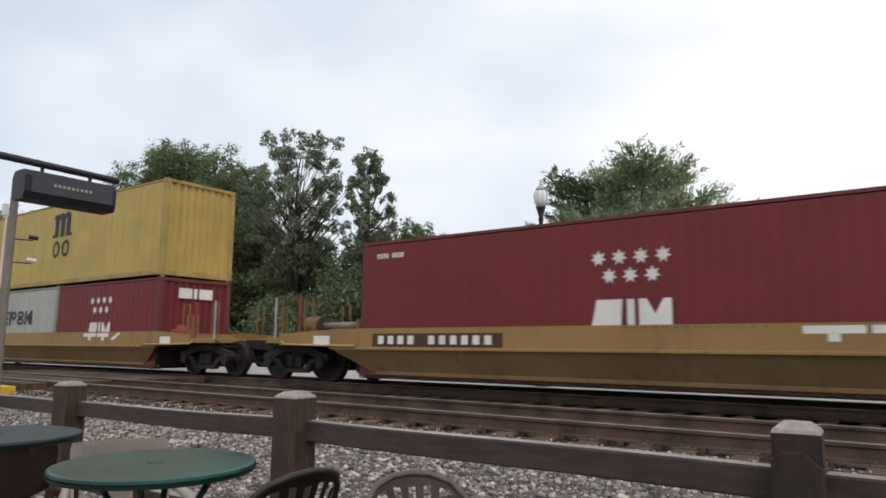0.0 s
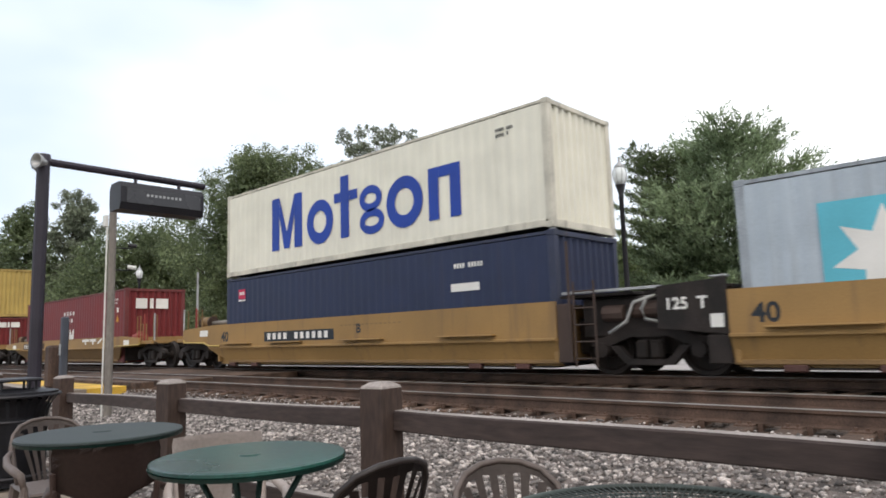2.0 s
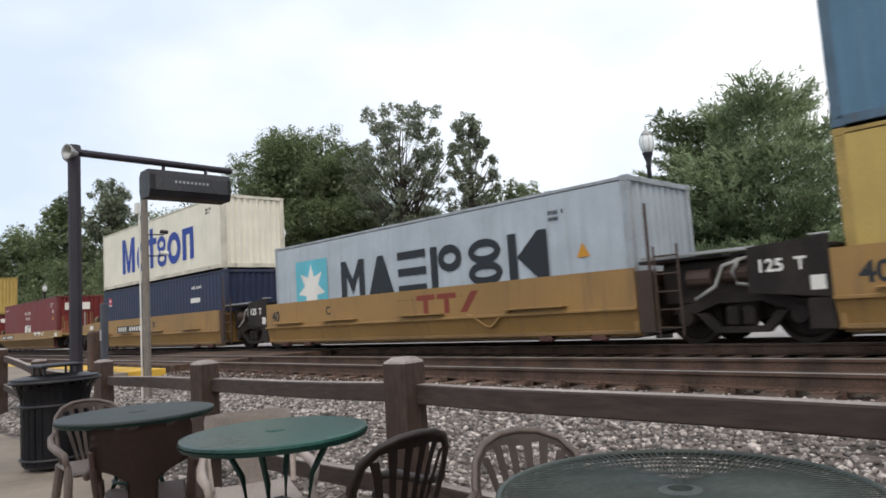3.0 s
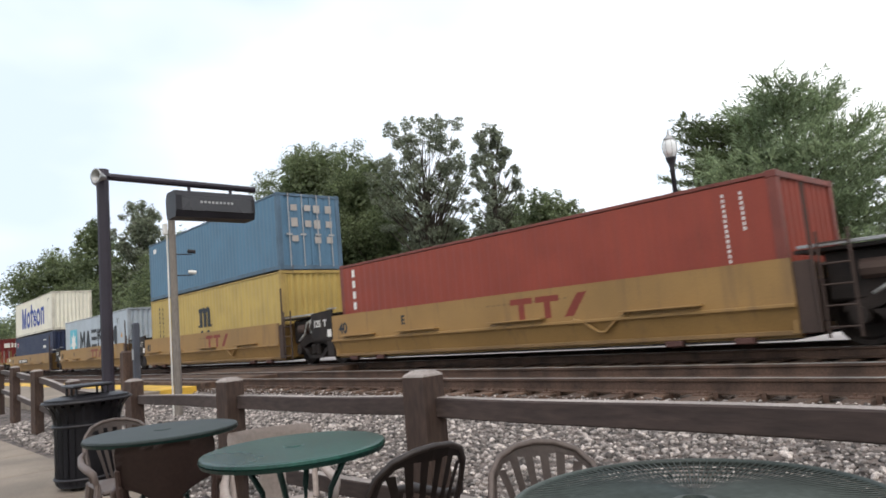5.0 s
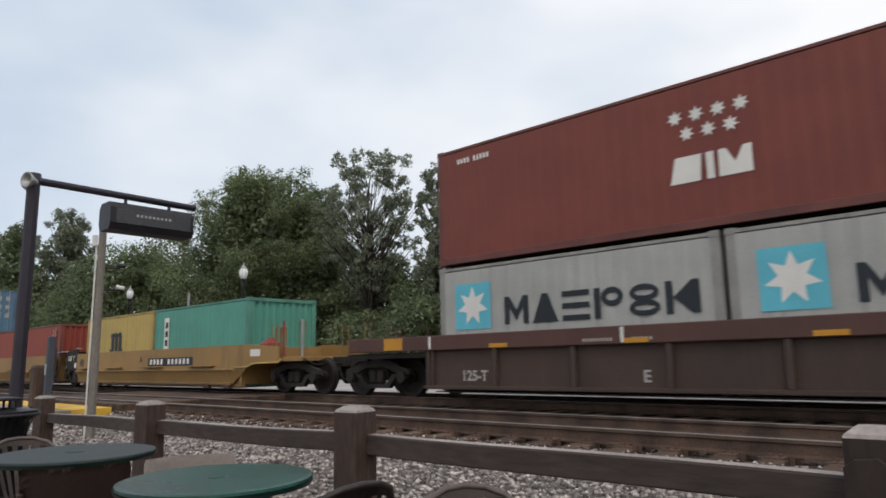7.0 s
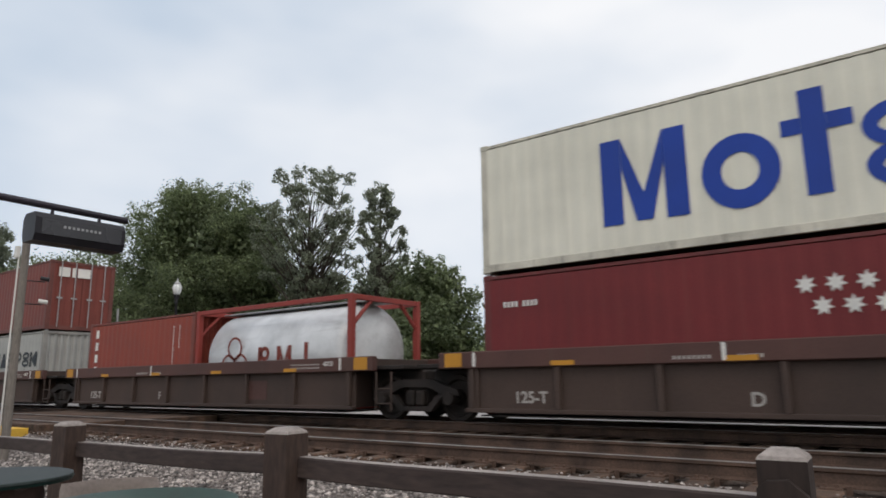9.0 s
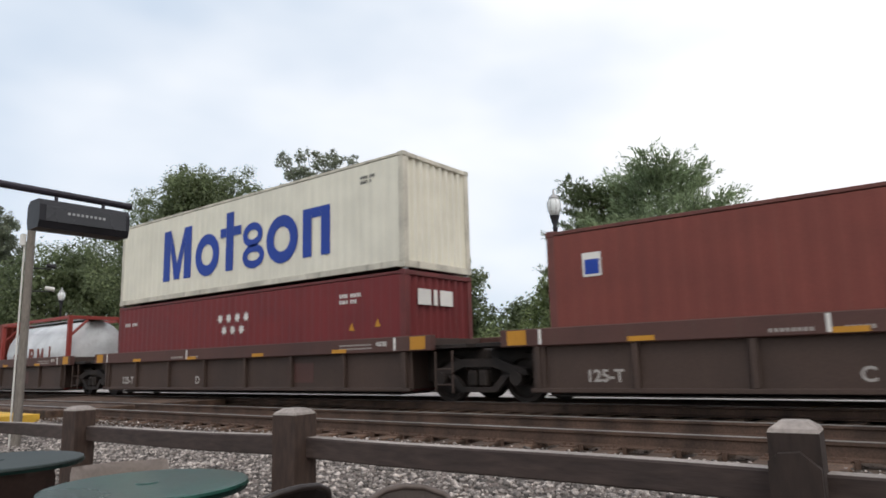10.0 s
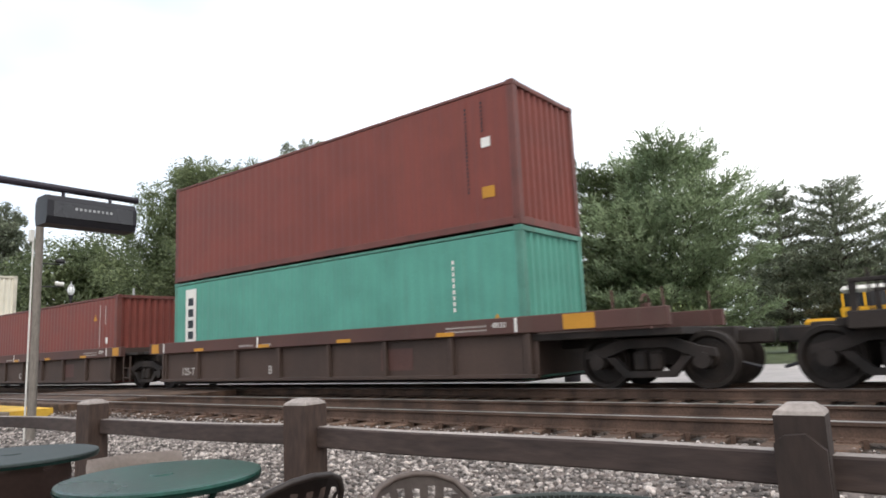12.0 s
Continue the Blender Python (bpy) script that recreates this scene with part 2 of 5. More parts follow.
def tube(bm, pts, radii, seg=8, cap=True):
    """A round bar through points, with a radius at each."""
    rings = []
    pts = [Vector(p) for p in pts]
    if not hasattr(radii, "__len__"):
        radii = [radii] * len(pts)
    for i, p in enumerate(pts):
        d = (pts[min(i + 1, len(pts) - 1)] - pts[max(i - 1, 0)]).normalized()
        a = d.cross(Vector((0, 0, 1)))
        a = a.normalized() if a.length > 0.05 else Vector((1, 0, 0))
        b = d.cross(a).normalized()
        rings.append([bm.verts.new(p + radii[i] * (math.cos(2 * math.pi * k / seg) * a + math.sin(2 * math.pi * k / seg) * b)) for k in range(seg)])
    for r0, r1 in zip(rings, rings[1:]):
        for k in range(seg):
            bm.faces.new((r0[k], r0[(k + 1) % seg], r1[(k + 1) % seg], r1[k]))
    if cap:
        bm.faces.new(rings[0][::-1])
        bm.faces.new(rings[-1])
    return bm


def lathe(bm, profile, seg=16, cx=0.0, cy=0.0):
    """A turned shape about z from rows of radius, height."""
    rings = [[bm.verts.new((cx + r * math.cos(2 * math.pi * k / seg), cy + r * math.sin(2 * math.pi * k / seg), z)) for k in range(seg)] for r, z in profile]
    for r0, r1 in zip(rings, rings[1:]):
        for k in range(seg):
            bm.faces.new((r0[k], r0[(k + 1) % seg], r1[(k + 1) % seg], r1[k]))
    bm.faces.new(rings[0][::-1])
    bm.faces.new(rings[-1])
    return bm


def prism(bm, outline, y0, y1):
    """An outline in x and z, given thickness along y."""
    a = [bm.verts.new((x, y0, z)) for x, z in outline]
    b = [bm.verts.new((x, y1, z)) for x, z in outline]
    n = len(outline)
    bm.faces.new(a)
    bm.faces.new(b[::-1])
    for i in range(n):
        bm.faces.new((a[i], b[i], b[(i + 1) % n], a[(i + 1) % n]))
    bmesh.ops.recalc_face_normals(bm, faces=bm.faces[:])
    return bm


def letters(text, height, material, parent, x, y, z, name="stencil", lean=0.0):
    """Plain stencilled characters that face the platform."""
    cu = bpy.data.curves.new(name, "FONT")
    cu.body, cu.size, cu.extrude, cu.shear, cu.offset = text, height * 1.4, 0.002, lean, 0.035 * height if height > 0.15 else 0.0
    tmp = bpy.data.objects.new(name, cu)
    scene.collection.objects.link(tmp)
    me = bpy.data.meshes.new_from_object(tmp.evaluated_get(bpy.context.evaluated_depsgraph_get()))
    bpy.data.objects.remove(tmp)
    me.materials.clear()
    me.materials.append(M[material])
    me.transform(Matrix.Translation((x, y, z)) @ Matrix.Rotation(radians(90), 4, "X"))
    ob = new(name, me)
    ob.parent = parent
    return ob


# ---- ground and tracks ----
RAIL = 0.50                 # height of the railheads over the patio
NEAR, FAR = 7.91, 11.98     # middles of the two tracks
RNG = np.random.default_rng(7)


def ground_height(y):
    return float(np.interp(y, [2.0, 2.4, 4.5, 6.1, 6.65, 13.9, 14.6], [0.10, 0.12, 0.17, 0.23, 0.27, 0.27, 0.36]))


def ground():
    ys = [-1500, -60, -12, -4, 2.0, 2.4, 3.2, 4.5, 5.2, 6.1, 6.65, 9.6, 13.9, 14.6, 15.2, 21.0, 24.0, 60, 300, 3000]
    xs = [-3000, -400, -120, -60, -30, -16, -8, 0, 8, 30, 120, 400, 3000]
    bm = bmesh.new()
    grid = [[bm.verts.new((x, y, ground_height(y))) for x in xs] for y in ys]
    for j in range(len(ys) - 1):
        mid = (ys[j] + ys[j + 1]) / 2
        for i in range(len(xs) - 1):
            f = bm.faces.new((grid[j][i], grid[j][i + 1], grid[j + 1][i + 1], grid[j + 1][i]))
            f.material_index = 0 if mid < 2 or mid > 24 else 1 if mid < 6.6 else 2 if mid < 14 else 3
    ob = obj("ground", bm, "grass")
    for k in ("dirt", "ballast", "far_ground"):
        ob.data.materials.append(M[k])
    tagged(ob, "gravel, dark ballast, pale road and grass beside the railway", "ground", kind="structure")


def stones(name, count, x0, x1, y0, y1, s0, s1, label, material="gravel", sink=0.3, lift=0.0):
    """Loose stones as deformed twenty-sided lumps in one mesh."""
    bm = bmesh.new()
    bmesh.ops.create_icosphere(bm, subdivisions=1, radius=1.0)
    base = np.array([v.co[:] for v in bm.verts])
    faces = np.array([[v.index for v in f.verts] for f in bm.faces])
    bm.free()
    n = len(base)
    x, y = RNG.uniform(x0, x1, count), RNG.uniform(y0, y1, count)
    size = s0 + (s1 - s0) * RNG.random(count) ** 1.7
    z = np.array([ground_height(v) for v in y]) + lift
    lump = base[None] * RNG.uniform(0.6, 1.3, (count, n, 1)) * (size[:, None, None] * RNG.uniform(0.6, 1.2, (count, 1, 3)) * [1, 1, 0.7])
    a = RNG.uniform(0, 6.3, count)
    c, s = np.cos(a)[:, None], np.sin(a)[:, None]
    co = np.stack([c * lump[..., 0] - s * lump[..., 1] + x[:, None], s * lump[..., 0] + c * lump[..., 1] + y[:, None], lump[..., 2] + (z + size * sink)[:, None]], -1).reshape(-1, 3)
    idx = (faces[None] + (np.arange(count) * n)[:, None, None]).reshape(-1)
    me = bpy.data.meshes.new(name)
    me.vertices.add(len(co))
    me.vertices.foreach_set("co", co.ravel())
    me.loops.add(len(idx))
    me.loops.foreach_set("vertex_index", idx.astype(np.int32))
    me.polygons.add(len(idx) // 3)
    me.polygons.foreach_set("loop_start", np.arange(0, len(idx), 3, dtype=np.int32))
    me.update(calc_edges=True)
    me.materials.append(M[material])
    return tagged(new(name, me), label, "gravel", kind="stuff")


def rail_profile(y):
    return [(y - 0.07, 0), (y + 0.07, 0), (y + 0.07, 0.012), (y + 0.012, 0.03), (y + 0.010, 0.12), (y + 0.036, 0.135), (y + 0.036, 0.165),
            (y - 0.036, 0.165), (y - 0.036, 0.135), (y - 0.010, 0.12), (y - 0.012, 0.03), (y - 0.07, 0.012)]


def track(name, mid, x0, x1, label):
    top = thing(name, pose(0, 0, 0), label, "track", kind="structure")
    for side in (-0.7535, 0.7535):
        bm = bmesh.new()
        prof = [(y, z + RAIL - 0.172) for y, z in rail_profile(mid + side)]
        a = [bm.verts.new((x0, y, z)) for y, z in prof]
        b = [bm.verts.new((x1, y, z)) for y, z in prof]
        for i in range(len(prof)):
            bm.faces.new((a[i], a[(i + 1) % len(prof)], b[(i + 1) % len(prof)], b[i]))
        rail = part("rail", bm, "rail_side", top, "rusty brown steel rail")
        part("railhead", boxes((x0, x1, mid + side - 0.034, mid + side + 0.034, RAIL - 0.006, RAIL), bevel=0.002), "rail_head", rail, "bright worn railhead")
    return top


def ties(top, mid, x0, x1):
    bm = boxes((-0.115, 0.115, -1.3, 1.3, -0.18, 0.0), bevel=0.012)
    me = bpy.data.meshes.new("tie")
    bm.to_mesh(me)
    bm.free()
    me.materials.append(M["tie"])
    plate = bpy.data.meshes.new("tie_plate")
    bm = boxes((-0.09, 0.09, -0.17, 0.17, 0.0, 0.016), (-0.06, -0.03, -0.13, -0.10, 0.016, 0.045), (0.03, 0.06, -0.13, -0.10, 0.016, 0.045), (0.115, 0.16, -0.09, -0.06, -0.06, 0.03))
    bm.to_mesh(plate)
    bm.free()
    plate.materials.append(M["rail_side"])
    x, k = x0, 0
    while x < x1:
        ob = new("tie", me)
        ob.parent = top
        ob.matrix_basis = pose(x + RNG.uniform(-0.03, 0.03), mid + RNG.uniform(-0.04, 0.04), RAIL - 0.176 + RNG.uniform(-0.008, 0.002), 0, 0, RNG.uniform(-1.2, 1.2))
        if -18 < x < 6 and mid == NEAR:
            q = new("tie_plate", plate)
            q.parent = ob
            q.matrix_basis = pose(0, -0.7535, 0.001)
        x += 0.53
        k += 1


def patio():
    top = thing("patio", pose(0, 0, 0), "pale weathered concrete cafe patio in cast slabs", "patio", kind="structure")
    for i in range(14):
        for j in range(3):
            x, y = -21.0 + i * 1.8, -3.25 + j * 1.74
            part("slab", boxes((x + 0.006, x + 1.794, y + 0.006, y + 1.734, 0.0, 0.148 + RNG.uniform(0, 0.003)), bevel=0.008), "concrete", top)


def platform():
    top = thing("station_platform", pose(0, 0, 0), "pale concrete station platform with a yellow warning edge", "platform", kind="structure")
    part("deck", boxes((-89, -16.0, 3.6, 5.55, -0.1, 0.41), bevel=0.01), "concrete", top)
    for i in range(60):
        x = -16.0 - (i + 1) * 1.215
        part("tactile_tile", boxes((x, x + 1.205, 5.555, 6.4, 0.0, 0.42), bevel=0.006), "yellow_tile", top, "yellow tactile warning tile")
    pad = thing("crossing_panel", pose(0, 0, 0), "worn grey crossing panel between the rails", "crossing", kind="structure")
    for i in range(4):
        for y0, y1 in ((6.62, 7.04), (7.3, 8.52), (8.79, 11.05)):
            part("plank", boxes((-24 + i * 2.0, -22.03 + i * 2.0, y0, y1, 0.3, RAIL - 0.03), bevel=0.01), "tie", pad)


ground()
patio()
platform()
near_track = track("near_track", NEAR, -400, 120, "empty railway track with rusty rails on timber ties")
far_track = track("far_track", FAR, -400, 260, "railway track that carries the container train")


# ---- fence ----
fence = thing("fence", pose(0, 0, 0), "weathered grey-brown timber post and rail fence", "fence")


def fence_post(x, y, top, base=-0.3, half=0.07, notch=False, turn=0.0, label=""):
    bm = bmesh.new()
    rows = [(half, base), (half, top - 0.03), (half * 0.93, top - 0.02), (half * 0.55, top - 0.002), (half * 0.3, top)]
    rings = [[bm.verts.new((sx * h, sy * h, z)) for sx, sy in ((-1, -1), (1, -1), (1, 1), (-1, 1))] for h, z in rows]
    for a, b in zip(rings, rings[1:]):
        for k in range(4):
            bm.faces.new((a[k], a[(k + 1) % 4], b[(k + 1) % 4], b[k]))
    bm.faces.new(rings[-1])
    bm.normal_update()
    # up-facing cap faces take the paler colour that stands for sky light
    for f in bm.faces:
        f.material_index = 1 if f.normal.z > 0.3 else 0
    # the split post is a darker brown than the other posts
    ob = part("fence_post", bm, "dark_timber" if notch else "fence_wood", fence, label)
    ob.data.materials.append(M["skylit_top"])
    ob.matrix_basis = pose(x, y, 0, 0, 0, turn)
    if notch:
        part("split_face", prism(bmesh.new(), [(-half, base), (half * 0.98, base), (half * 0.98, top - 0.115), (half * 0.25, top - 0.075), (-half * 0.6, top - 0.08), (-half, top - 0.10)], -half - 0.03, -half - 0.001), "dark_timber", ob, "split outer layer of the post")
    return ob


def fence_rail(p, q, thick=0.075, deep=0.092):
    p, q = Vector(p), Vector(q)
    d = q - p
    bm = bmesh.new()
    n = 7
    rings = []
    for i in range(n + 1):
        u = i / n
        wob = 0.004 * math.sin(5 * u + p.x)
        rings.append([bm.verts.new((d.length * u, y + wob, z + wob)) for y, z in ((-thick / 2, 0.006), (-thick / 2 + 0.006, 0), (thick / 2 - 0.006, 0), (thick / 2, 0.006), (thick / 2, deep - 0.007), (thick / 2 - 0.007, deep), (-thick / 2 + 0.007, deep), (-thick / 2, deep - 0.007))])
    for a, b in zip(rings, rings[1:]):
        for k in range(8):
            bm.faces.new((a[k], b[k], b[(k + 1) % 8], a[(k + 1) % 8]))
    bm.faces.new(rings[0])
    bm.faces.new(rings[-1][::-1])
    bm.normal_update()
    # the rail's top face has its sky highlight painted in as a paler colour
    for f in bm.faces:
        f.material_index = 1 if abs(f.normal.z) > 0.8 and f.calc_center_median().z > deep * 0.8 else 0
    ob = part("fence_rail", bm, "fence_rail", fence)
    ob.data.materials.append(M["skylit_top"])
    ob.matrix_basis = pose(p.x, p.y, p.z, 0, -math.degrees(math.asin(d.z / d.length)), math.degrees(math.atan2(d.y, d.x)))
    return ob


POSTS = [(4.3, 2.0, 1.1, 0.88), (1.9, 2.0, 1.1, 0.88), (-0.384, 2.07, 1.119, 0.888), (-2.496, 2.113, 1.107, 0.885), (-4.71, 2.143, 1.075, 0.845), (-7.78, 2.44, 1.035, 0.765), (-10.2, 2.41, 1.03, 0.79), (-13.0, 2.53, 1.18, 0.96), (-16.1, 2.74, 1.26, 1.04), (-19.5, 3.0, 1.31, 1.09)]
for i, (x, y, top, r) in enumerate(POSTS):
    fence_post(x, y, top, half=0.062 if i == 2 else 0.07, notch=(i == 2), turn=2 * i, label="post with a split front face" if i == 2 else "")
for (x0, y0, t0, r0), (x1, y1, t1, r1) in zip(POSTS, POSTS[1:]):
    fence_rail((x1 + 0.06, y1 + 0.05, r1), (x0 - 0.06, y0 + 0.05, r0))
    fence_rail((x1 + 0.06, y1 + 0.05, r1 - 0.45), (x0 - 0.06, y0 + 0.05, r0 - 0.45))


# ---- platform sign, poles and lamps ----
def sign_gantry():
    ob = thing("sign_gantry", pose(0, 0, 0), "dark steel post with a cantilever arm and round loudspeakers", "sign post")
    px, py = -9.79, 2.74
    part("post", tube(bmesh.new(), [(px, py, 0.0), (px, py, 3.78)], 0.08, 12), "pole_metal", ob, smooth=False)
    part("arm", tube(bmesh.new(), [(px, py - 0.1, 3.77), (px - 0.05, 5.02, 3.75)], 0.05, 10), "pole_metal", ob)
    part("cap", tube(bmesh.new(), [(px, py, 3.76), (px, py, 3.86)], [0.1, 0.08], 12), "pole_metal", ob)
    for dx, dy, ang in ((0.13, 0.0, 20), (-0.16, -0.08, 200)):
        horn = bmesh.new()
        lathe(horn, [(0.03, 0.0), (0.05, 0.05), (0.1, 0.13), (0.105, 0.15), (0.088, 0.145), (0.045, 0.08), (0.03, 0.06)], 16)
        s = part("loudspeaker", horn, "steel", ob, "pale grey round horn loudspeaker", True)
        s.matrix_basis = pose(px + dx, py + dy, 3.72, 90, 0, ang)
    for y in (3.95, 4.6):
        part("hanger", tube(bmesh.new(), [(px - 0.03, y, 3.74), (px - 0.03, y, 3.58)], 0.025, 8), "pole_metal", ob)
    d = thing("train_display", pose(-9.87, 4.31, 3.235), "dark hanging station display box with a faint line of text", "display sign")
    bm = bmesh.new()
    prism(bm, [(-0.16, 0.0), (0.16, 0.0), (0.2, 0.1), (0.2, 0.32), (0.14, 0.4), (-0.14, 0.4), (-0.2, 0.32), (-0.2, 0.1)], -0.62, 0.62)
    part("housing", bm, "black_metal", d)
    part("screen", boxes((0.201, 0.212, -0.54, 0.56, 0.09, 0.31), bevel=0.004), "screen", d, "dim grey display face")
    bm = bmesh.new()
    for k in range(9):
        box(bm, 0.2125, 0.2145, -0.26 + k * 0.06, -0.225 + k * 0.06, 0.21, 0.245)
    part("text_bar", bm, "steel", d, "faint unreadable line of text")["kind"] = "stuff"


def camera_pole():
    x, y, z0, z1 = -12.03, 4.49, 0.1, 3.68
    ob = thing("camera_pole", pose(x, y, 0), "weathered grey pole with a white conduit and two security cameras", "pole")
    part("pole", tube(bmesh.new(), [(0, 0, z0), (0, 0, z1)], [0.068, 0.06], 12), "grey_pole", ob)
    part("conduit", tube(bmesh.new(), [(-0.03, -0.085, z0), (-0.03, -0.08, z1 - 0.3)], 0.015, 8), "white_pvc", ob, "white plastic conduit")
    part("junction_box", boxes((-0.09, 0.0, -0.14, -0.07, z1 - 0.32, z1 - 0.12), bevel=0.01), "white_pvc", ob)
    for z, kind in ((z1 - 0.62, "black_metal"), (z1 - 1.0, "white_pvc")):
        part("bracket", tube(bmesh.new(), [(0.0, 0.05, z - 0.06), (0.05, 0.32, z - 0.06)], 0.01, 8), "black_metal", ob)
        c = bmesh.new()
        tube(c, [(0.02, 0.26, z), (0.08, 0.38, z - 0.02)], 0.036, 10)
        part("security_camera", c, kind, ob, "small tube security camera")


def street_lamp(x, y, ground_z, top):
    ob = thing("street_lamp", pose(x, y, ground_z), "black fluted street lamp with an acorn glass globe and finial", "street lamp", "street lamps")
    h = top - ground_z
    part("column", lathe(bmesh.new(), [(0.2, 0), (0.2, 0.25), (0.13, 0.4), (0.1, 0.9), (0.075, 1.0), (0.055, h - 1.1), (0.08, h - 1.06), (0.05, h - 1.0), (0.12, h - 0.76), (0.135, h - 0.72)], 14), "black_metal", ob, smooth=True)
    part("globe", lathe(bmesh.new(), [(0.11, h - 0.72), (0.165, h - 0.58), (0.185, h - 0.46), (0.172, h - 0.36), (0.13, h - 0.28)], 18), "globe", ob, "clear ribbed acorn globe", True)
    for k in range(8):
        a = k * math.pi / 4
        c, s = math.cos(a), math.sin(a)
        part("globe_rib", tube(bmesh.new(), [(0.115 * c, 0.115 * s, h - 0.72), (0.17 * c, 0.17 * s, h - 0.58), (0.19 * c, 0.19 * s, h - 0.46), (0.177 * c, 0.177 * s, h - 0.36), (0.135 * c, 0.135 * s, h - 0.28)], 0.007, 5), "steel", ob)
    part("globe_cap", lathe(bmesh.new(), [(0.14, h - 0.28), (0.125, h - 0.22), (0.05, h - 0.15), (0.025, h - 0.11), (0.03, h - 0.07), (0.008, h)], 14), "steel", ob, "grey metal cap and finial", True)
    return ob


def side_posts():
    a = thing("marker_post", pose(-17.0, 5.38, 0.41), "slim blue-grey post with a small pale plate by the platform edge", "post")
    part("shaft", boxes((-0.075, 0.075, -0.075, 0.075, 0, 1.62), bevel=0.025), "blue_grey", a)
    part("plate", boxes((-0.05, 0.05, -0.09, -0.077, 0.75, 1.0), bevel=0.003), "steel", a, "small pale plate")
    b = thing("timber_bollard", pose(-17.65, 5.38, 0.41), "stout brown timber bollard by the platform edge", "bollard")
    part("shaft", boxes((-0.17, 0.17, -0.15, 0.15, 0, 0.98), bevel=0.05), "fence_wood", b)


sign_gantry()
camera_pole()
for x, top in ((-8.22, 5.72), (-25.79, 5.68), (-37.24, 5.7), (-63.41, 5.85), (11.0, 5.72)):
    street_lamp(x, 15.5, 0.36, top)
street_lamp(-8.92, 30, 0.36, 5.6)
side_posts()
pole = obj("flag_pole", tube(bmesh.new(), [(-32.56, 16.5, 0.3), (-32.56, 16.5, 4.95)], 0.06, 8), "steel")
tagged(pole, "thin pale metal pole beyond the track", "pole")


# ---- train ----
SPEED, SLOWING = -14.6346, 0.01543
LEAD = 0.15              # where the train stands at the start, against its plan


def run(t):
    """How far the train has gone at t seconds."""
    return LEAD + SPEED * t + SLOWING * t * t


MOVING = []      # things with their place at the start
WHEELS = []      # wheelsets with their axle's place on the bogie
MESHES = {}
DECK = RAIL - 0.045   # zero height of the car bodies
FACE = -1.22     # near face of a container, from the middle of the track


def shared(key, make, material):
    if (key, material) not in MESHES:
        bm = make()
        me = bpy.data.meshes.new(key if isinstance(key, str) else key[0])
        bm.to_mesh(me)
        bm.free()
        me.materials.append(M[material])
        MESHES[(key, material)] = me
    return MESHES[(key, material)]


def piece(name, key, make, material, parent, m=None, label=""):
    ob = new(name, shared(key, make, material))
    ob.parent = parent
    if m is not None:
        ob.matrix_basis = m
    if label:
        ob["label"] = label
    return ob


def corrugated(length, height, pitch, depth):
    """A ribbed steel sheet in x and z; its outer ribs lie at y = 0 and its troughs at y = depth."""
    n = max(1, round(length / pitch))
    p = length / n
    xs = [(0.0, 0.0)]
    for i in range(n):
        o = i * p
        xs += [(o + 0.26 * p, 0.0), (o + 0.5 * p, depth), (o + 0.76 * p, depth), (o + p, 0.0)]
    bm = bmesh.new()
    lo = [bm.verts.new((x, y, 0)) for x, y in xs]
    hi = [bm.verts.new((x, y, height)) for x, y in xs]
    for i in range(len(xs) - 1):
        bm.faces.new((lo[i], lo[i + 1], hi[i + 1], hi[i]))
    return bm


def shapes(rows, y=FACE - 0.006):
    """Flat painted shapes on the near side: bar, ring, star or poly."""
    bm = bmesh.new()
    for kind, *v in rows:
        if kind == "bar":
            x0, x1, z0, z1 = v
            out = [(x0, z0), (x1, z0), (x1, z1), (x0, z1)]
        elif kind == "star":
            cx, cz, r, k = v
            out = [(cx + (r if i % 2 == 0 else r * 0.5) * math.sin(math.pi * i / k), cz + (r if i % 2 == 0 else r * 0.5) * math.cos(math.pi * i / k)) for i in range(2 * k)]
        elif kind == "poly":
            out = v[0]
        else:
            cx, cz, rx, rz, w = v
            n = 28
            a = [bm.verts.new((cx + rx * math.cos(2 * math.pi * i / n), y, cz + rz * math.sin(2 * math.pi * i / n))) for i in range(n)]
            b = [bm.verts.new((cx + (rx - w) * math.cos(2 * math.pi * i / n), y, cz + (rz - w) * math.sin(2 * math.pi * i / n))) for i in range(n)]
            for i in range(n):
                bm.faces.new((a[i], a[(i + 1) % n], b[(i + 1) % n], b[i]))
            continue
        bm.faces.new([bm.verts.new((x, y, z)) for x, z in out])
    return bm


